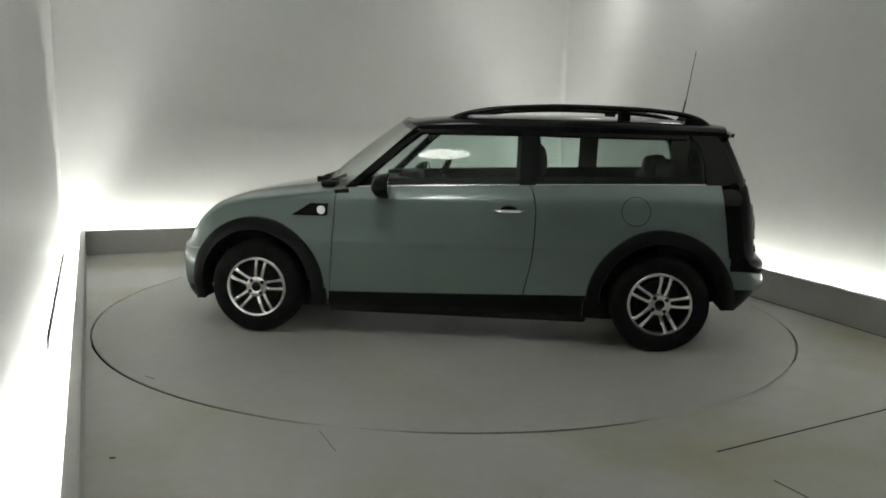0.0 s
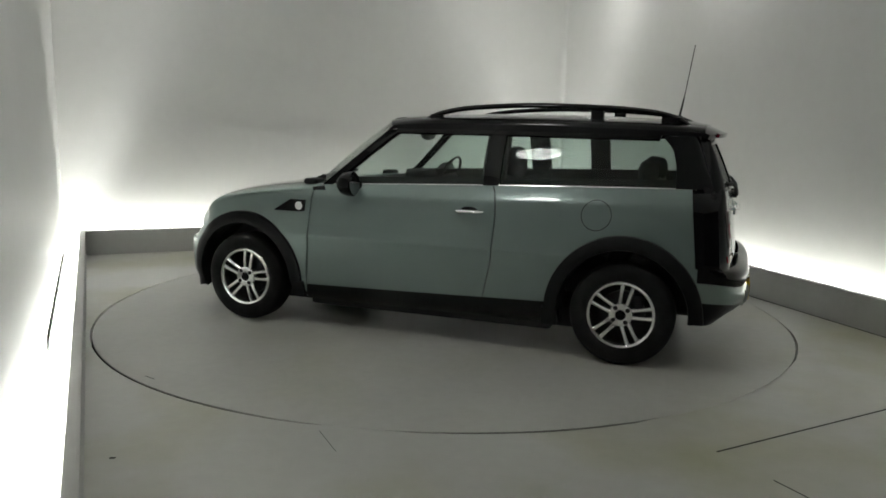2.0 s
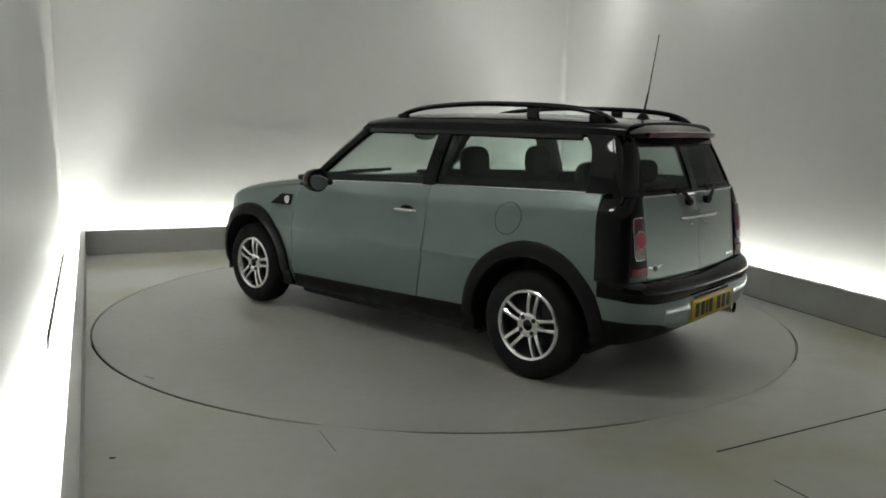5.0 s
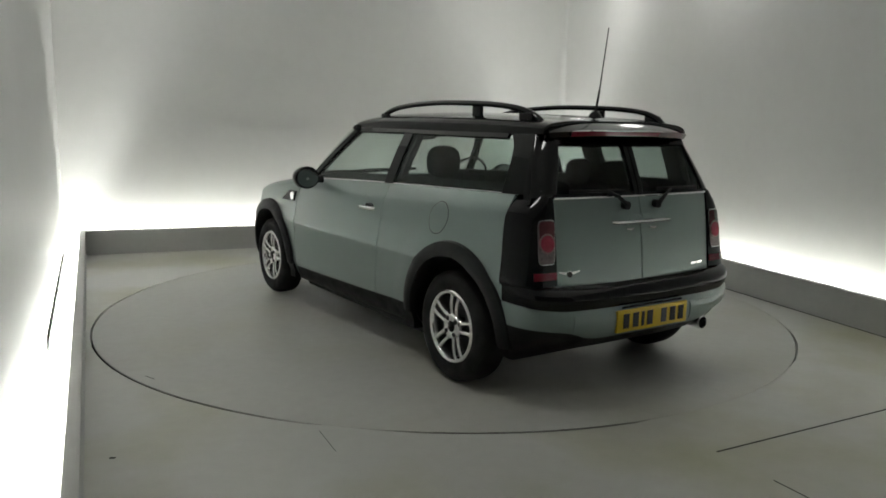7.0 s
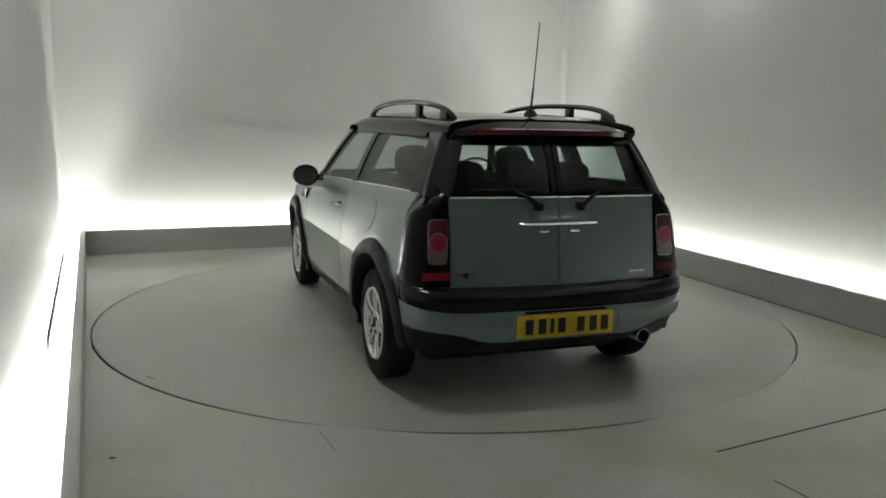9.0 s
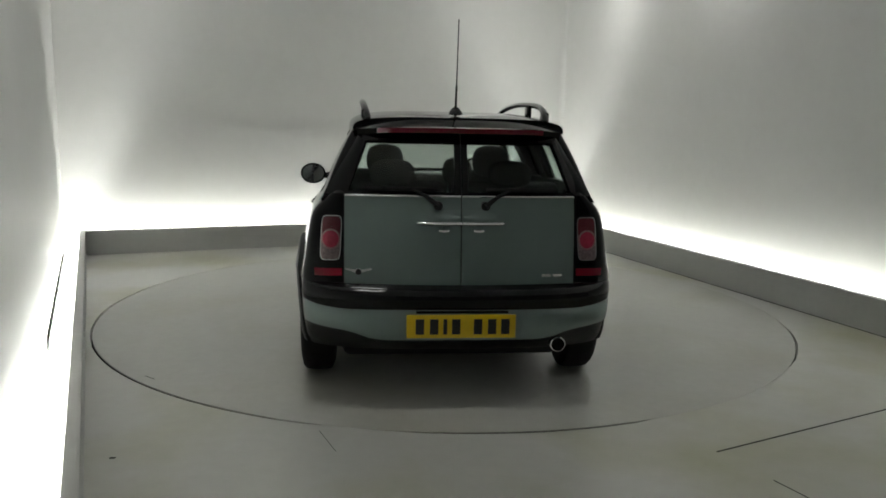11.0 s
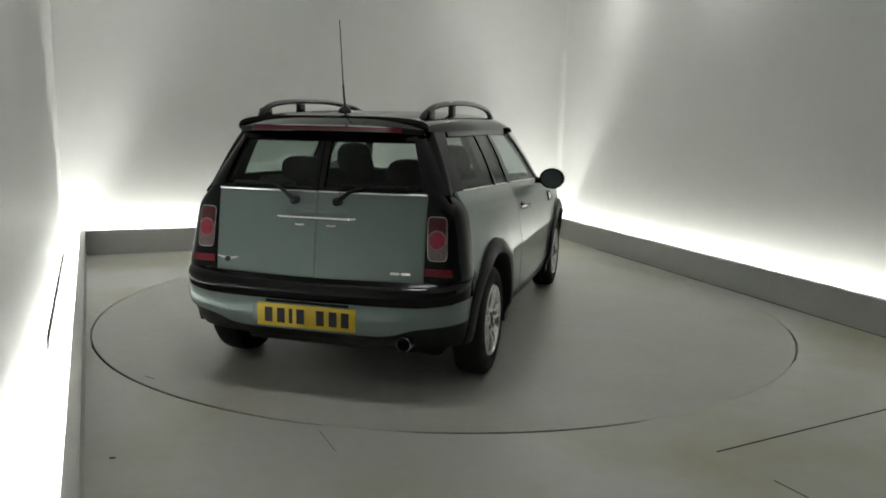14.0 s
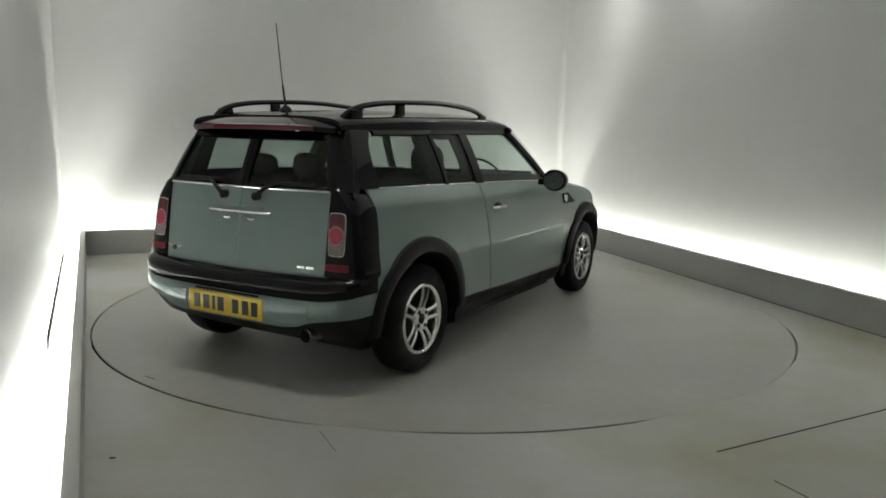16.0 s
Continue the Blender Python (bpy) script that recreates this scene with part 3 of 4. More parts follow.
# bonnet
def bonnet(u, v):
    x = 2.02 + 1.07 * u
    a = math.pi * v
    w, zf, zc = side_y(x, fender_z(x)), fender_z(x), crown_z(x)
    c, sn = math.cos(a), math.sin(a)
    y = w * math.copysign(abs(c) ** 0.62, c)
    z = zf + (zc - zf) * abs(sn) ** 0.72
    return (x, y, z)


part("bonnet", sheet(bonnet, 50, 40, 0.015), PAINT, car)


def nose(u, v):
    z = 0.20 + 0.34 * v
    w = side_y(nose_end(z), z)
    y = w * (1 - 2 * u)
    return (nose_end(z) + 0.012 * (1 - (2 * u - 1) ** 2), y, z)


part("grille", sheet(nose, 20, 8, 0.02), PLATE_BLACK, car, "dark front grille")

# windscreen and roof
def screen(u, v):
    k = 2 * u - 1
    yb, yt = 0.715 * k, 0.565 * k
    xb, zb = 2.255 - 0.285 * k * k, 0.968 - 0.015 * k * k
    xt, zt = 1.715 - 0.155 * k * k, 1.388 - 0.058 * k * k
    bow = 0.035 * v * (1 - v)
    return (xb + (xt - xb) * v + bow, yb + (yt - yb) * v, zb + (zt - zb) * v + bow)


part("windscreen", sheet(screen, 24, 14, 0.006), SCREEN_GLASS, car, "windscreen glass")
part("screen_surround", sheet(lambda u, v: screen(u, 0.985 + 0.06 * v), 24, 2, 0.02, None, 1, 0.003), BLACK_GLOSS, car)


def cowl(u, v):
    k = 2 * u - 1
    x = 2.255 - 0.285 * k * k + 0.09 * (1 - v) - 0.02
    return (x, 0.735 * k, 0.950 - 0.012 * k * k + 0.012 * v)


part("scuttle", sheet(cowl, 24, 4, 0.03), CLADDING, car, "black plastic scuttle below the windscreen")

for s, yp in ((1, 0.56), (-1, 0.10)):
    bm = bmesh.new()
    xp = 2.255 - 0.285 * (yp / 0.735) ** 2 + 0.030
    disc(bm, 0.032, 0.05, 20, Matrix.Translation((xp, yp, 0.978)) @ Matrix.Rotation(radians(90), 4, "X"), 0.055)
    tube(bm, smooth_path([(xp, yp, 0.972), (xp - 0.01, yp - 0.06, 0.980), (xp + 0.025, yp - 0.22, 0.978), (xp + 0.03, yp - 0.42, 0.975)], 14), [0.015] * 6 + [0.010] * 9, 8)
    front_wiper = part("windscreen_wiper", bm, CLADDING, car, "black windscreen wiper")
    bm = bmesh.new()
    tube(bm, [(xp - 0.035 + 0.05 * k / 9, yp + 0.02 - 0.53 * k / 9, 0.988) for k in range(10)], 0.008, 8, 1.5)
    part("wiper_blade", bm, RUBBER, front_wiper)
for s in (1, -1):
    bm = bmesh.new()
    box(bm, 2.100, s * 0.615, 0.968, 0.10, 0.12, 0.040, 0.018)
    part("scuttle_end", bm, CLADDING, car)

roof_c = curve([-0.46, -0.36, -0.2, 0.2, 0.7, 1.2, 1.5, 1.715], [1.376, 1.394, 1.411, 1.430, 1.437, 1.430, 1.413, 1.388])


def roof(u, v):
    x = -0.38 + 2.09 * u
    a = math.pi * v
    c, sn = math.cos(a), math.sin(a)
    k = abs(c) ** 0.50
    xe = x - 0.150 * k * k * max(0, (u - 0.75) / 0.25) ** 1.5
    ze = roof_line(min(xe, 1.6)) + 0.002
    we = glass_y(min(xe, 1.62), ze) + 0.003
    y = we * math.copysign(k, c)
    z = ze + (roof_c(x) - ze) * abs(sn) ** 0.52
    return (xe, y, z)


part("roof", sheet(roof, 50, 44, 0.02), BLACK_ROOF, car, "glossy black roof")
part("headlining", sheet(lambda u, v: tuple(np.array(roof(0.03 + 0.9 * u, 0.08 + 0.84 * v)) * (1, 0.97, 1) - np.array((0, 0, 0.035))), 20, 16, 0.01), INTERIOR, car)


# roof spoiler with the high brake lamp along its edge
def spoiler(u, v):
    k = 2 * u - 1
    y = 0.508 * k
    xf, xr = -0.26, -0.480 + 0.075 * abs(k) ** 3.5
    zt = 1.340 - 0.012 * abs(k) ** 4
    zf = roof_c(-0.26) + 0.003 - 0.045 * abs(k) ** 4
    s = v
    return (xf + (xr - xf) * s, y, zf + (zt - zf) * s ** 1.5 + 0.012 * s * (1 - s))


part("roof_spoiler", sheet(spoiler, 36, 10, 0.03), BLACK_ROOF, car, "glossy black roof spoiler")


def high_lamp(u, v):
    k = 0.80 * (2 * u - 1)
    p = spoiler((k + 1) / 2, 1.0)
    return (p[0] - 0.004 + 0.006 * v, p[1], p[2] - 0.024 * v + 0.002)


part("high_brake_lamp", sheet(high_lamp, 30, 3, 0.02, None, 1, 0.008), DULL_RED, car, "dull red brake lamp strip")

# ---- tail ----
for s in (1, -1):
    def rdoor(u, v):
        y = 0.003 + 0.559 * u
        z = 0.590 + 0.425 * v
        return (tail(y, z), y, z)
    rear_door = part("rear_door", sheet(rdoor, 24, 20, 0.025, None, s), PAINT, car)
    def rglass(u, v):
        z = 1.030 + 0.245 * v
        w = 0.548 - 0.085 * v
        y = 0.030 + (w - 0.030) * u
        return (tail(y, z), y, z)
    part("rear_window", sheet(rglass, 14, 10, 0.005, None, s, -0.004), REAR_GLASS, rear_door, "rear door glass")
    # black frame round the glass
    def fr_out(u, v):
        z = 1.015 + 0.315 * v
        w0 = 0.546 - 0.085 * (z - 1.03) / 0.245
        w1 = 0.655 - 0.165 * (z - 1.03) / 0.29
        y = w0 + (w1 - w0) * u
        return (tail(y, z) + 0.05 * u ** 2, y, z)
    part("window_surround", sheet(fr_out, 8, 16, 0.035, None, s, 0.004), BLACK_GLOSS, rear_door)
    def fr_top(u, v):
        z = 1.272 + 0.06 * v
        y = 0.002 + 0.475 * u
        return (tail(y, z), y, z)
    part("window_top_bar", sheet(fr_top, 12, 3, 0.03, None, s, 0.003), BLACK_GLOSS, rear_door)
    def fr_mid(u, v):
        z = 1.015 + 0.262 * v
        y = 0.003 + 0.029 * u
        return (tail(y, z), y, z)
    part("window_centre_bar", sheet(fr_mid, 2, 8, 0.03, None, s, 0.003), BLACK_GLOSS, rear_door)
    def fr_low(u, v):
        z = 1.018 + 0.018 * v
        y = 0.003 + 0.556 * u
        return (tail(y, z), y, z)
    part("window_seal", sheet(fr_low, 16, 2, 0.02, None, s, 0.001), BLACK_GLOSS, rear_door)
    bm = bmesh.new()
    tube(bm, [(tail(y, 1.016) - 0.004, s * y, 1.016) for y in np.linspace(0.004, 0.56, 16)], 0.006, 8)
    part("chrome_strip", bm, CHROME, rear_door, "thin chrome strip")
    # raised pad in place of the scoop round the handle, shaped to look pale
    def scoop(u, v):
        a, r = math.pi * (u - 0.5), 0.04 + 0.96 * v
        y = 0.004 + 0.165 * r * math.cos(a) ** 0.5 if abs(u - 0.5) < 0.4999 else 0.004
        z = 0.918 + 0.034 * r * math.sin(a)
        return (tail(y, z) - 0.012 * (1 - r ** 3) * (0.6 - 0.4 * math.sin(a)), y, z)
    part("handle_scoop_bulge", sheet(scoop, 28, 8, 0.004, None, s, 0.002), PAINT, rear_door, "raised painted pad shaped to catch light like the handle scoop")
    # chrome handle half
    bm = bmesh.new()
    tube(bm, smooth_path([(tail(0, 0.89) - 0.030, s * 0.002, 0.889), (tail(0.1, 0.89) - 0.032, s * 0.10, 0.889), (tail(0.19, 0.89) - 0.026, s * 0.185, 0.889), (tail(0.2, 0.89) - 0.008, s * 0.208, 0.889)], 12), 0.013, 10, 0.75)
    part("handle_bar", bm, CHROME, rear_door, "chrome pull bar")
    bm = bmesh.new()
    tube(bm, [(tail(0.06, 0.852) - 0.004, s * 0.062, 0.852), (tail(0.085, 0.85) - 0.010, s * 0.085, 0.850), (tail(0.11, 0.852) - 0.004, s * 0.108, 0.852)], 0.007, 8)
    part("release_button", bm, CHROME, rear_door)
    # wiper
    bm = bmesh.new()
    px, pz = 0.115, 0.972
    disc(bm, 0.022, 0.035, 20, Matrix.Translation((tail(px, pz) - 0.030, s * px, pz)) @ Matrix.Rotation(radians(90), 4, "Z"))
    tube(bm, [(tail(px, pz) - 0.026, s * px, pz), (tail(0.18, 1.02) - 0.03, s * 0.175, 1.018), (tail(0.25, 1.05) - 0.018, s * 0.24, 1.048)], [0.014, 0.010, 0.006], 8)
    wiper = part("wiper", bm, CLADDING, car, "black rear wiper")
    bm = bmesh.new()
    tube(bm, [(tail(y, 1.045) - 0.012, s * y, 1.048) for y in np.linspace(0.12, 0.47, 10)], 0.007, 8, 1.4)
    part("wiper_blade", bm, RUBBER, wiper)

    # glossy black lamp housing round the corner
    def corner(u, v):
        z = 0.600 + 0.420 * v
        xs = quarter_rear(z)
        ys = side_y(xs, z)
        ys -= 0.030 * max(0.0, (z - 0.90) / 0.12) ** 2
        y1 = 0.567
        xr = tail(y1, z)
        a = u * math.pi / 2
        k = 0.62
        return (xs - (xs - xr) * math.sin(a) ** k, y1 + (ys - y1) * math.cos(a) ** k, z)
    housing = part("tail_lamp_housing", sheet(corner, 22, 18, 0.02, None, s, 0.006), BLACK_GLOSS, car, "glossy black corner panel")
    def cap(u, v):
        p = np.array(corner(u, 1.0))
        q = np.array((p[0] * 0.75 + 0.25 * -0.38, p[1] - 0.055, 1.045))
        return tuple(p * (1 - v) + q * v + np.array((0, 0, 0.012 * math.sin(math.pi * v))))
    part("housing_top", sheet(cap, 20, 6, 0.02, None, s, 0.004), BLACK_GLOSS, housing)
    # lamp: chrome frame, ribbed lens, round red centre
    def lens(y0, y1, z0, z1):
        def f(u, v):
            z = z0 + (z1 - z0) * v
            y = y0 + (y1 - y0) * u
            xs = quarter_rear(z)
            ys = side_y(xs, z)
            xr = tail(0.567, z)
            c = min(max((y - 0.567) / (ys - 0.567), 0), 1) ** (1 / 0.62)
            sn = math.sqrt(max(0.0, 1 - c * c)) ** 0.62
            return (xs - (xs - xr) * sn, y, z)
        return f
    def oval(yc, zc, hy, hz, p, slant=0.0):
        def f(u, v):
            a, r = 2 * math.pi * u, 0.03 + 0.97 * v
            c, sn = math.cos(a), math.sin(a)
            dz = hz * r * math.copysign(abs(sn) ** (2 / p), sn)
            return lens(0, 1, 0, 1)(yc + hy * r * math.copysign(abs(c) ** (2 / p), c) - slant * dz, zc + dz)
        return f
    lamp = part("tail_lamp", sheet(oval(0.624, 0.812, 0.0475, 0.1065, 6, 0.05), 40, 8, 0.01, None, s, 0.011), CHROME, car, "tall tail lamp with a chrome frame")
    part("clear_lens", sheet(oval(0.624, 0.812, 0.0445, 0.1035, 6, 0.05), 40, 8, 0.008, None, s, 0.013), SILVER_LENS, lamp, "ribbed clear lens")
    part("upper_lens", sheet(oval(0.620, 0.866, 0.041, 0.046, 5, 0.05), 32, 5, 0.008, None, s, 0.0145), DARK_LENS, lamp, "smoked red lens")
    part("lens_ring", sheet(oval(0.624, 0.806, 0.044, 0.049, 2), 32, 5, 0.008, None, s, 0.016), PINK_LENS, lamp, "pale ring round the lens")
    part("round_lens", sheet(oval(0.624, 0.806, 0.036, 0.040, 2), 32, 5, 0.008, None, s, 0.018), RED_LENS, lamp, "round red lens")
    part("reflector", sheet(lens(0.572, 0.700, 0.632, 0.668), 12, 4, 0.008, None, s, 0.012), STRIP_RED, housing, "red reflector strip")


# dark seal behind the joint of the two rear doors
part("door_seal", sheet(lambda u, v: (tail(0, 0.60 + 0.72 * v) + 0.016, -0.012 + 0.024 * u, 0.60 + 0.72 * v), 2, 24, 0.02), PLATE_BLACK, car)


# rear bumper: bands lofted round the tail
def band(zlo, zhi, outs, xs=-0.40):
    """A band between two heights, each a function of the place across the car (0 middle, 1 side)."""
    fo = curve([k / (len(outs) - 1) for k in range(len(outs))], outs)
    def f(u, v):
        a = math.pi * u - math.pi / 2
        c, sn = math.cos(a), math.sin(a)
        across = abs(sn) ** 0.55
        z = zlo(across) * (1 - v) + zhi(across) * v
        xr = -0.600 - fo(v)
        ys = side_y(-0.40, min(max(z, 0.25), 0.9)) + 0.006
        y = ys * math.copysign(across, sn)
        x = xs + (xr - xs) * abs(c) ** 0.56
        return (x, y, z)
    return f


low_edge = curve([0, 0.45, 0.58, 0.66, 0.72, 0.85, 1.0], [0.333, 0.334, 0.345, 0.366, 0.378, 0.392, 0.408])
black_edge = curve([0, 0.7, 0.9, 1.0], [0.487, 0.490, 0.505, 0.520])
part("bumper_top", sheet(band(black_edge, lambda k: 0.592 + 0.012 * k, [0.066, 0.074, 0.078, 0.074, 0.058, 0.010]), 72, 10, 0.03), BLACK_GLOSS, car, "glossy black bumper top")
paint_band = band(low_edge, lambda k: black_edge(k) - 0.004, [0.056, 0.073, 0.081, 0.081, 0.075, 0.062])
part("rear_bumper", sheet(paint_band, 72, 12, 0.03), PAINT, car, "painted rear bumper")
for s in (1, -1):
    def bside(u, v):
        x = -0.410 + 0.21 * u
        z = 0.385 + 0.225 * v
        return (x, side_y(x, z) + 0.002, z)
    part("bumper_side", sheet(bside, 14, 10, 0.02, clear_of(0, 0.405), s), PAINT, car)
    def inset(u, v):
        y = 0.29 + 0.24 * u
        k = 0.18 + 0.62 * v
        c = 1 - abs(y / 0.765) ** (1 / 0.275)
        p = paint_band(0.5, k)
        x = -0.40 + (p[0] + 0.40) * abs(c) ** 0.28
        return (x, y, low_edge(y / 0.765) + (0.483 - low_edge(y / 0.765)) * k)
    part("bumper_inset", sheet(inset, 14, 4, 0.012, None, s, 0.005), PAINT, car)
part("rear_valance", sheet(band(lambda k: 0.250 + 0.022 * k ** 3, lambda k: low_edge(k) + 0.006, [-0.08, -0.03, 0.012, 0.046], -0.365), 60, 8, 0.03), CLADDING, car, "black lower valance")

# plate with dark bars
bm = bmesh.new()
box(bm, -0.678, 0.004, 0.408, 0.014, 0.525, 0.114, 0.004)
plate = part("number_plate", bm, YELLOW, car, "yellow number plate with dark bars")
for k, yy in enumerate((0.203, 0.135, 0.082, 0.030, -0.075, -0.143, -0.207)):
    bm = bmesh.new()
    box(bm, -0.6865, yy, 0.408, 0.004, 0.018 if k == 2 else 0.040, 0.074)
    part("plate_bar", bm, PLATE_BLACK, plate)
bm = bmesh.new()
tube(bm, [(-0.674, y, 0.476) for y in (-0.22, 0.22)], 0.006, 8)
part("plate_lamp_trim", bm, BLACK_GLOSS, car)

# wing badge and small letter bars on the rear doors
def wing(u, v):
    y = 0.494 + 0.062 * (2 * u - 1)
    k = abs(2 * u - 1)
    h = 0.008 * (1 - 0.6 * k) + 0.006 * (1 if k < 0.25 else 0)
    z = 0.652 + 0.013 * k + h * (2 * v - 1)
    return (tail(y, z), y, z)


badge = part("badge", sheet(wing, 24, 2, 0.004, None, 1, 0.006), CHROME, car, "small winged chrome badge")
bm = bmesh.new()
disc(bm, 0.0145, 0.008, 20, Matrix.Translation((tail(0.494, 0.652) - 0.012, 0.494, 0.652)) @ Matrix.Rotation(radians(90), 4, "Z"))
part("badge_centre", bm, PLATE_BLACK, badge, "round black badge centre")
for y0, y1 in ((-0.50, -0.455), (-0.445, -0.40)):
    part("letter_bar", sheet(lambda u, v: (tail(y0 + (y1 - y0) * u, 0.636), y0 + (y1 - y0) * u, 0.630 + 0.012 * v), 3, 1, 0.003, None, 1, 0.004), ALLOY, car, "small chrome lettering bar")

# exhaust
bm = bmesh.new()
lathe(bm, [(0.033, 0.0), (0.038, -0.004), (0.038, -0.10), (0.033, -0.10)], 28, Matrix.Translation((-0.622, -0.485, 0.298)) @ Matrix.Rotation(radians(90), 4, "Z"))
exhaust = part("exhaust", bm, CHROME, car, "single round chrome exhaust tip")
bm = bmesh.new()
lathe(bm, [(0.0001, -0.05), (0.033, -0.05), (0.035, -0.30), (0.0001, -0.30)], 24, Matrix.Translation((-0.622, -0.485, 0.298)) @ Matrix.Rotation(radians(90), 4, "Z"))
part("pipe_inside", bm, PIT_DARK, exhaust)

# underbody and inner shells
bm = bmesh.new()
box(bm, 2.48, 0, 0.46, 0.76, 1.02, 0.50, 0.03)
part("engine_bay_shell", bm, INTERIOR, car)
bm = bmesh.new()
box(bm, -0.02, 0, 0.42, 0.82, 1.02, 0.32, 0.05)
part("boot_floor", bm, INTERIOR, car)
bm = bmesh.new()
box(bm, 1.24, 0, 0.218, 3.00, 1.16, 0.165, 0.04)
box(bm, 1.26, 0, 0.222, 1.66, 1.36, 0.17, 0.02)
part("underbody", bm, INTERIOR, car)
for cx in (0.0, BASE):
    bm = bmesh.new()
    tube(bm, [(cx, -0.66, AXLE_Z), (cx, 0.66, AXLE_Z)], 0.04, 12)
    part("axle", bm, DARK_METAL, car)

# roof rails
for s in (1, -1):
    bm = bmesh.new()
    ry = 0.480
    tube(bm, smooth_path([(1.36, s * (ry - 0.030), 1.385), (1.24, s * (ry - 0.010), 1.432), (1.02, s * ry, 1.468), (0.6, s * (ry + 0.004), 1.486), (0.15, s * (ry + 0.002), 1.474), (-0.12, s * (ry - 0.008), 1.447), (-0.24, s * (ry - 0.02), 1.408), (-0.29, s * (ry - 0.03), 1.372)], 40), 0.019, 10, 0.85)
    rail = part("roof_rail", bm, BLACK_GLOSS, car, "curved black roof rail")
    for fx, fz, fl, fh in ((0.24, 1.432, 0.08, 0.07), (-0.185, 1.402, 0.11, 0.055), (1.27, 1.402, 0.09, 0.05)):
        bm = bmesh.new()
        box(bm, fx, s * (ry - 0.008), fz, fl, 0.028, fh, 0.010)
        part("rail_foot", bm, BLACK_GLOSS, rail)

# aerial
bm = bmesh.new()
lathe(bm, [(0.0001, 0.034), (0.018, 0.028), (0.034, 0.008), (0.040, -0.012), (0.0001, -0.012)], 24, Matrix.Translation((-0.195, 0, 1.416)) @ Matrix.Rotation(radians(90), 4, "X"))
aerial = part("aerial_base", bm, BLACK_GLOSS, car, "black rubber aerial foot")
bm = bmesh.new()
tube(bm, [(-0.197, 0, 1.44), (-0.218, 0, 1.555), (-0.2185, 0, 1.556), (-0.262, 0, 1.866), (-0.264, 0, 1.878)], [0.0065, 0.0055, 0.0032, 0.0026, 0.0030], 8)
part("mast", bm, RUBBER, aerial, "thin flexible whip aerial")


# ---- wheels ----
def wheel(x, s):
    hub = new("wheel")
    hub.parent = car
    hub.location = (x, s * 0.800, AXLE_Z)
    hub.rotation_euler = (0, 0, 0 if s > 0 else math.pi)
    bm = bmesh.new()
    lathe(bm, [(0.194, -0.012), (0.212, -0.002), (0.250, 0.0), (0.280, -0.008), (0.294, -0.022), (0.300, -0.045), (0.301, -0.09), (0.300, -0.135), (0.292, -0.158), (0.25, -0.175), (0.20, -0.165), (0.195, -0.09)], 64)
    part("tyre", bm, RUBBER, hub, "black rubber tyre")
    bm = bmesh.new()
    lathe(bm, [(0.173, -0.012), (0.179, -0.004), (0.191, -0.001), (0.198, -0.008), (0.196, -0.02), (0.186, -0.05), (0.184, -0.15), (0.168, -0.15), (0.172, -0.05)], 64)
    # five pairs of spokes
    for k in range(5):
        a = radians(90 + 72 * k + 11)
        for d in (-1, 1):
            pts = []
            for q in range(6):
                f = q / 5
                r = 0.055 + 0.127 * f
                off = d * (0.020 + 0.010 * f)
                pts.append((r * math.cos(a) - off * math.sin(a), -0.014 + 0.010 * math.sin(math.pi * f) * 0.8 - 0.012 * (1 - f), r * math.sin(a) + off * math.cos(a)))
            w = [0.0125, 0.0112, 0.0106, 0.0106, 0.0112, 0.0135]
            rings = []
            for q, p in enumerate(pts):
                tx = (-math.sin(a), 0, math.cos(a))
                ring = []
                for (e, h) in ((-1, -0.020), (-1, 0.0), (-0.5, 0.006), (0.5, 0.006), (1, 0.0), (1, -0.020)):
                    ring.append(bm.verts.new((p[0] + tx[0] * w[q] * e, p[1] + h, p[2] + tx[2] * w[q] * e)))
                rings.append(ring)
            for r0, r1 in zip(rings, rings[1:]):
                for i in range(6):
                    bm.faces.new((r0[i], r0[(i + 1) % 6], r1[(i + 1) % 6], r1[i]))
            bm.faces.new(rings[0])
            bm.faces.new(rings[-1][::-1])
    lathe(bm, [(0.030, -0.012), (0.044, -0.008), (0.066, -0.012), (0.072, -0.022), (0.072, -0.06), (0.030, -0.06)], 40)
    part("rim", bm, ALLOY, hub, "silver alloy rim with five twin spokes")
    bm = bmesh.new()
    lathe(bm, [(0.0001, -0.006), (0.022, -0.007), (0.029, -0.012), (0.030, -0.03), (0.0001, -0.03)], 28)
    part("hub_cap", bm, BLACK_GLOSS, hub, "black centre cap")
    for k in range(4):
        a = radians(45 + 90 * k + 8)
        bm = bmesh.new()
        lathe(bm, [(0.0001, -0.0075), (0.0115, -0.0075), (0.0135, -0.010), (0.0135, -0.03), (0.0001, -0.03)], 12, Matrix.Translation((0.050 * math.cos(a), 0.001, 0.050 * math.sin(a))))
        part("wheel_bolt", bm, PLATE_BLACK, hub)
    bm = bmesh.new()
    lathe(bm, [(0.03, -0.085), (0.130, -0.085), (0.130, -0.105), (0.03, -0.105)], 40)
    part("brake_disc", bm, DARK_METAL, hub)
    bm = bmesh.new()
    lathe(bm, [(0.0001, -0.150), (0.18, -0.150), (0.18, -0.156), (0.0001, -0.156)], 32)
    part("wheel_back", bm, PIT_DARK, hub)
    bm = bmesh.new()
    box(bm, -0.09, -0.08, 0.07, 0.06, 0.05, 0.10, 0.012)
    part("brake_caliper", bm, DARK_METAL, hub)
    return hub


for wx in (0.0, BASE):
    for s in (1, -1):
        wheel(wx, s)


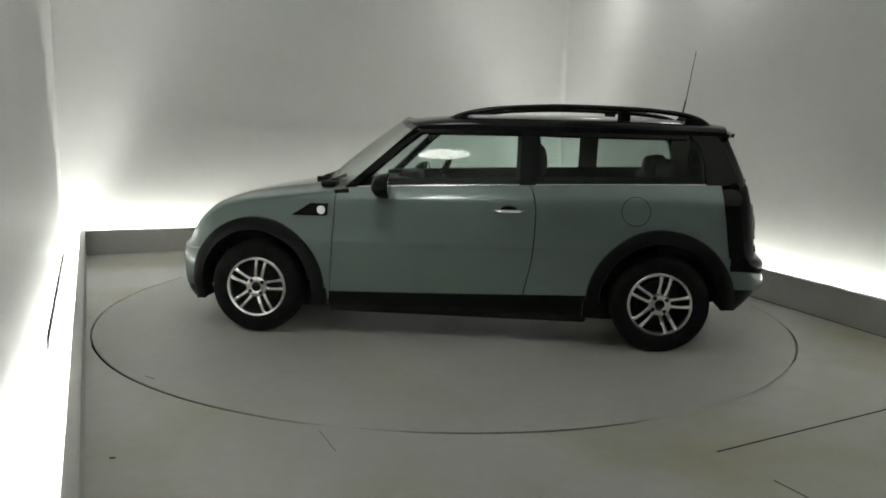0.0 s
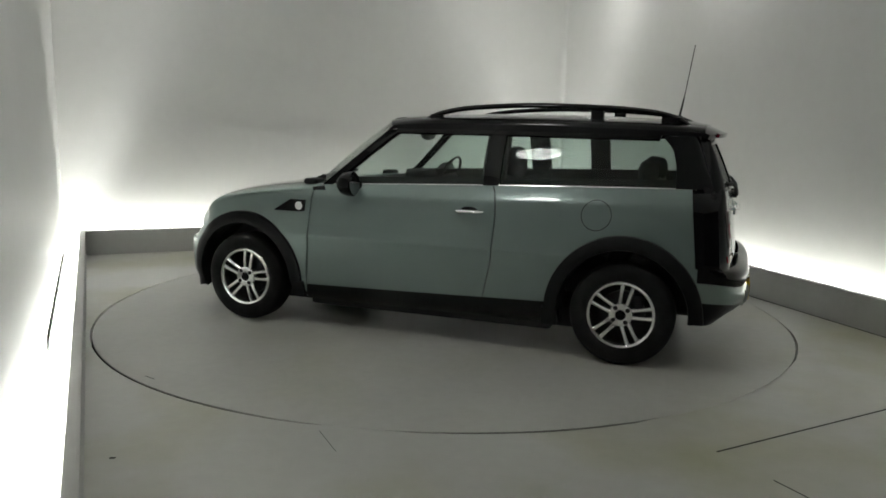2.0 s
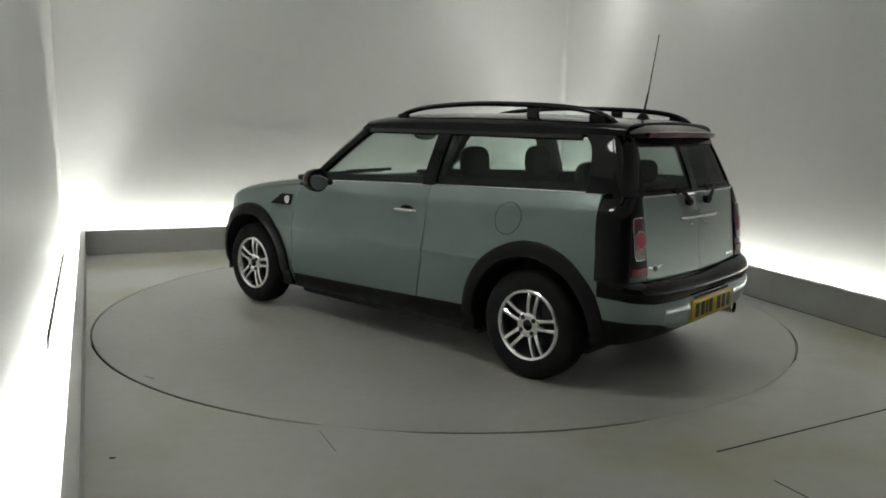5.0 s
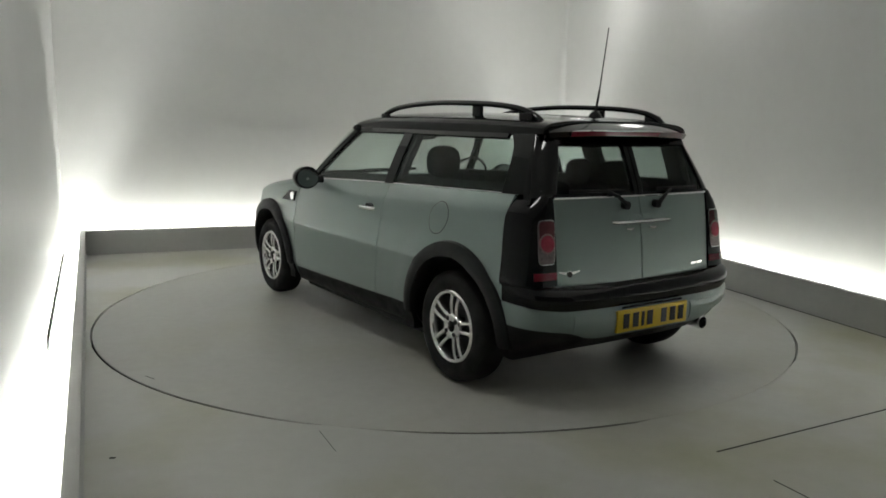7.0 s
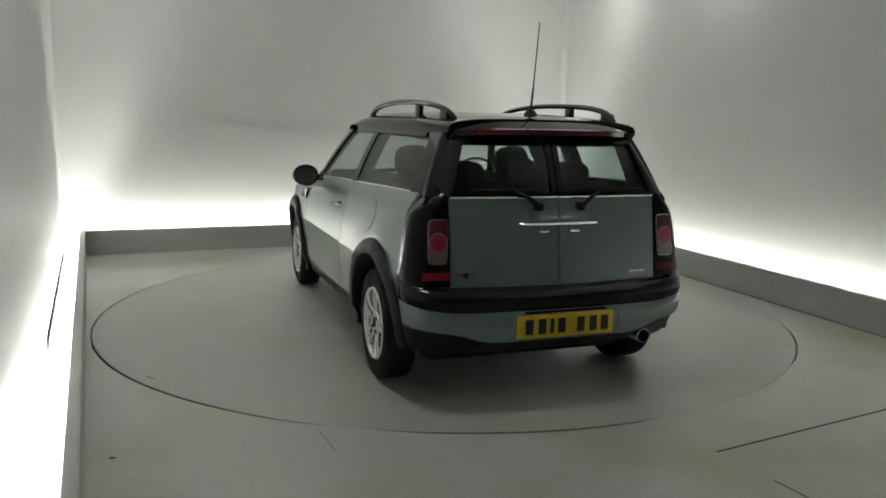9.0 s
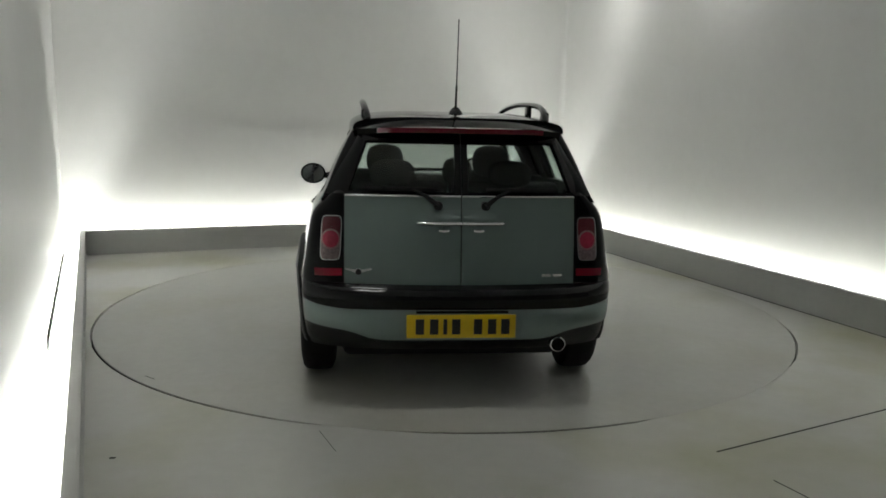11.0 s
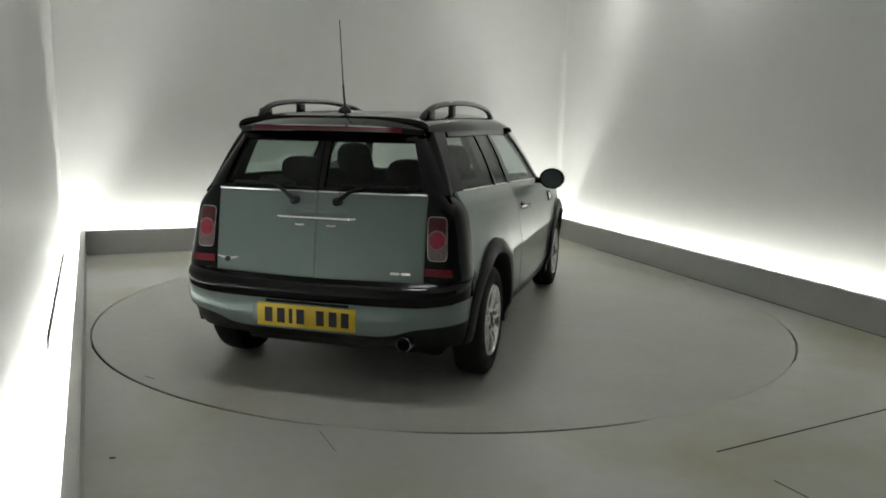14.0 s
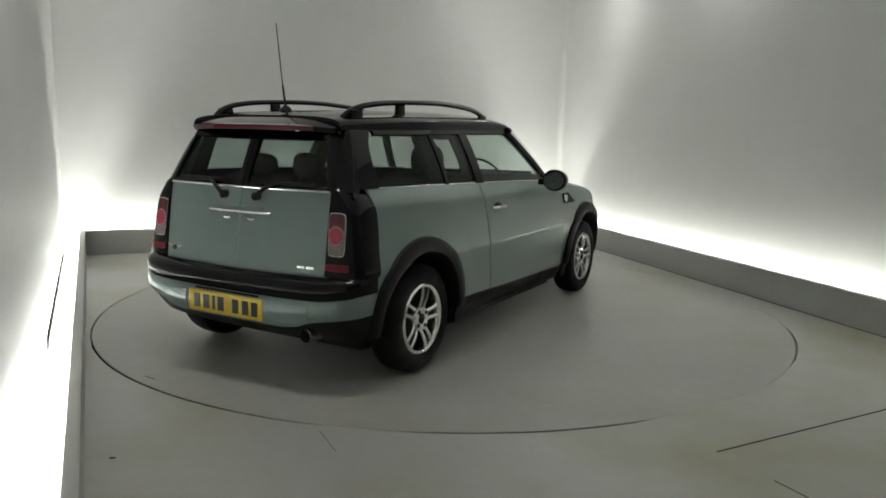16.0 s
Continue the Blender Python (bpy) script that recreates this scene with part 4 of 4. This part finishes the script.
# ---- interior ----
def seat_back(x, y, w, h, tilt, z0):
    bm = bmesh.new()
    box(bm, 0, 0, 0, 0.12, w, h, 0.045, pose(0, 0, 0, 0, -tilt, 0))
    bmesh.ops.translate(bm, vec=(x, y, z0 + h / 2), verts=bm.verts)
    back = part("seat", bm, SEAT_CLOTH, car, "charcoal cloth seat")
    return back


def headrest(parent, x, y, z, w, h):
    bm = bmesh.new()
    def sp(v, e):
        return math.copysign(abs(v) ** e, v)
    rows = []
    for i in range(13):
        la = -math.pi / 2 + math.pi * i / 12
        rows.append([bm.verts.new((x + 0.060 * sp(math.cos(la), 0.75) * sp(math.cos(lo), 0.8), y + w / 2 * sp(math.cos(la), 0.75) * sp(math.sin(lo), 0.8), z + h / 2 * sp(math.sin(la), 0.75))) for lo in (2 * math.pi * k / 24 for k in range(24))])
    for r0, r1 in zip(rows, rows[1:]):
        for k in range(24):
            bm.faces.new((r0[k], r0[(k + 1) % 24], r1[(k + 1) % 24], r1[k]))
    bmesh.ops.remove_doubles(bm, verts=bm.verts, dist=0.0005)
    part("headrest", bm, SEAT_CLOTH, parent, "rounded headrest")
    for d in (-0.05, 0.05):
        bm = bmesh.new()
        tube(bm, [(x, y + d, z - 0.20), (x, y + d, z - 0.05)], 0.007, 8)
        part("headrest_post", bm, CHROME, parent)


for y in (0.36, -0.36):
    b = seat_back(0.87, y, 0.46, 0.60, 18, 0.46)
    headrest(b, 0.765, y * 0.95, 1.128, 0.235, 0.205)
    bm = bmesh.new()
    box(bm, 1.14, y, 0.46, 0.52, 0.48, 0.16, 0.05)
    part("seat_cushion", bm, SEAT_CLOTH, b)
for y in (0.32, -0.32):
    b = seat_back(0.02, y, 0.56, 0.60, 14, 0.46)
    headrest(b, -0.06, y, 1.095, 0.24, 0.15)
    if y < 0:
        headrest(b, -0.06, -0.03, 1.110, 0.16, 0.15)
bm = bmesh.new()
box(bm, 0.26, 0, 0.44, 0.46, 1.20, 0.16, 0.05)
part("rear_bench", bm, SEAT_CLOTH, car)
bm = bmesh.new()
box(bm, 1.84, 0, 0.86, 0.34, 1.36, 0.22, 0.07)
box(bm, 1.72, -0.36, 0.975, 0.16, 0.30, 0.08, 0.03)
part("dashboard", bm, INTERIOR, car, "charcoal dashboard")
bm = bmesh.new()
lathe(bm, [(0.172, 0.0), (0.182, 0.012), (0.192, 0.0), (0.182, -0.012)], 36, Matrix.Translation((1.50, -0.36, 0.955)) @ Matrix.Rotation(radians(90), 4, "Z") @ Matrix.Rotation(radians(-25), 4, "X"))
steer = part("steering_wheel", bm, INTERIOR, car, "black steering wheel")
bm = bmesh.new()
box(bm, 1.50, -0.36, 0.955, 0.04, 0.34, 0.07, 0.012, pose(0, 0, 0, 0, 25, 0))
part("wheel_spoke", bm, INTERIOR, steer)
bm = bmesh.new()
lathe(bm, [(0.0001, 0.02), (0.05, 0.018), (0.06, 0.0), (0.055, -0.012), (0.0001, -0.014)], 28, Matrix.Translation((1.52, 0, 1.285)) @ Matrix.Diagonal((1, 2.0, 0.62, 1)) @ Matrix.Rotation(radians(90), 4, "Z"))
tube(bm, [(1.52, 0, 1.30), (1.58, 0, 1.345)], 0.012, 8)
part("inner_mirror", bm, INTERIOR, car, "interior mirror")


# ---- movement ----
def heading(t):
    return 3.03583 - 0.1235173 * t - 0.00006777 * (t - 8) ** 2


def motions():
    rows, turns = [], []
    for k in range(33):
        t = k * 0.5
        m = Matrix.Rotation(heading(t), 4, "Z") @ Matrix.Translation((-1.4084, 0.1442, 0.0))
        rows.append((t, m))
        turns.append((t, Matrix.Translation((TABLE_C.x, TABLE_C.y, 0)) @ Matrix.Rotation(heading(t), 4, "Z")))
    walk(car, rows)
    walk(turntable, turns)


motions()
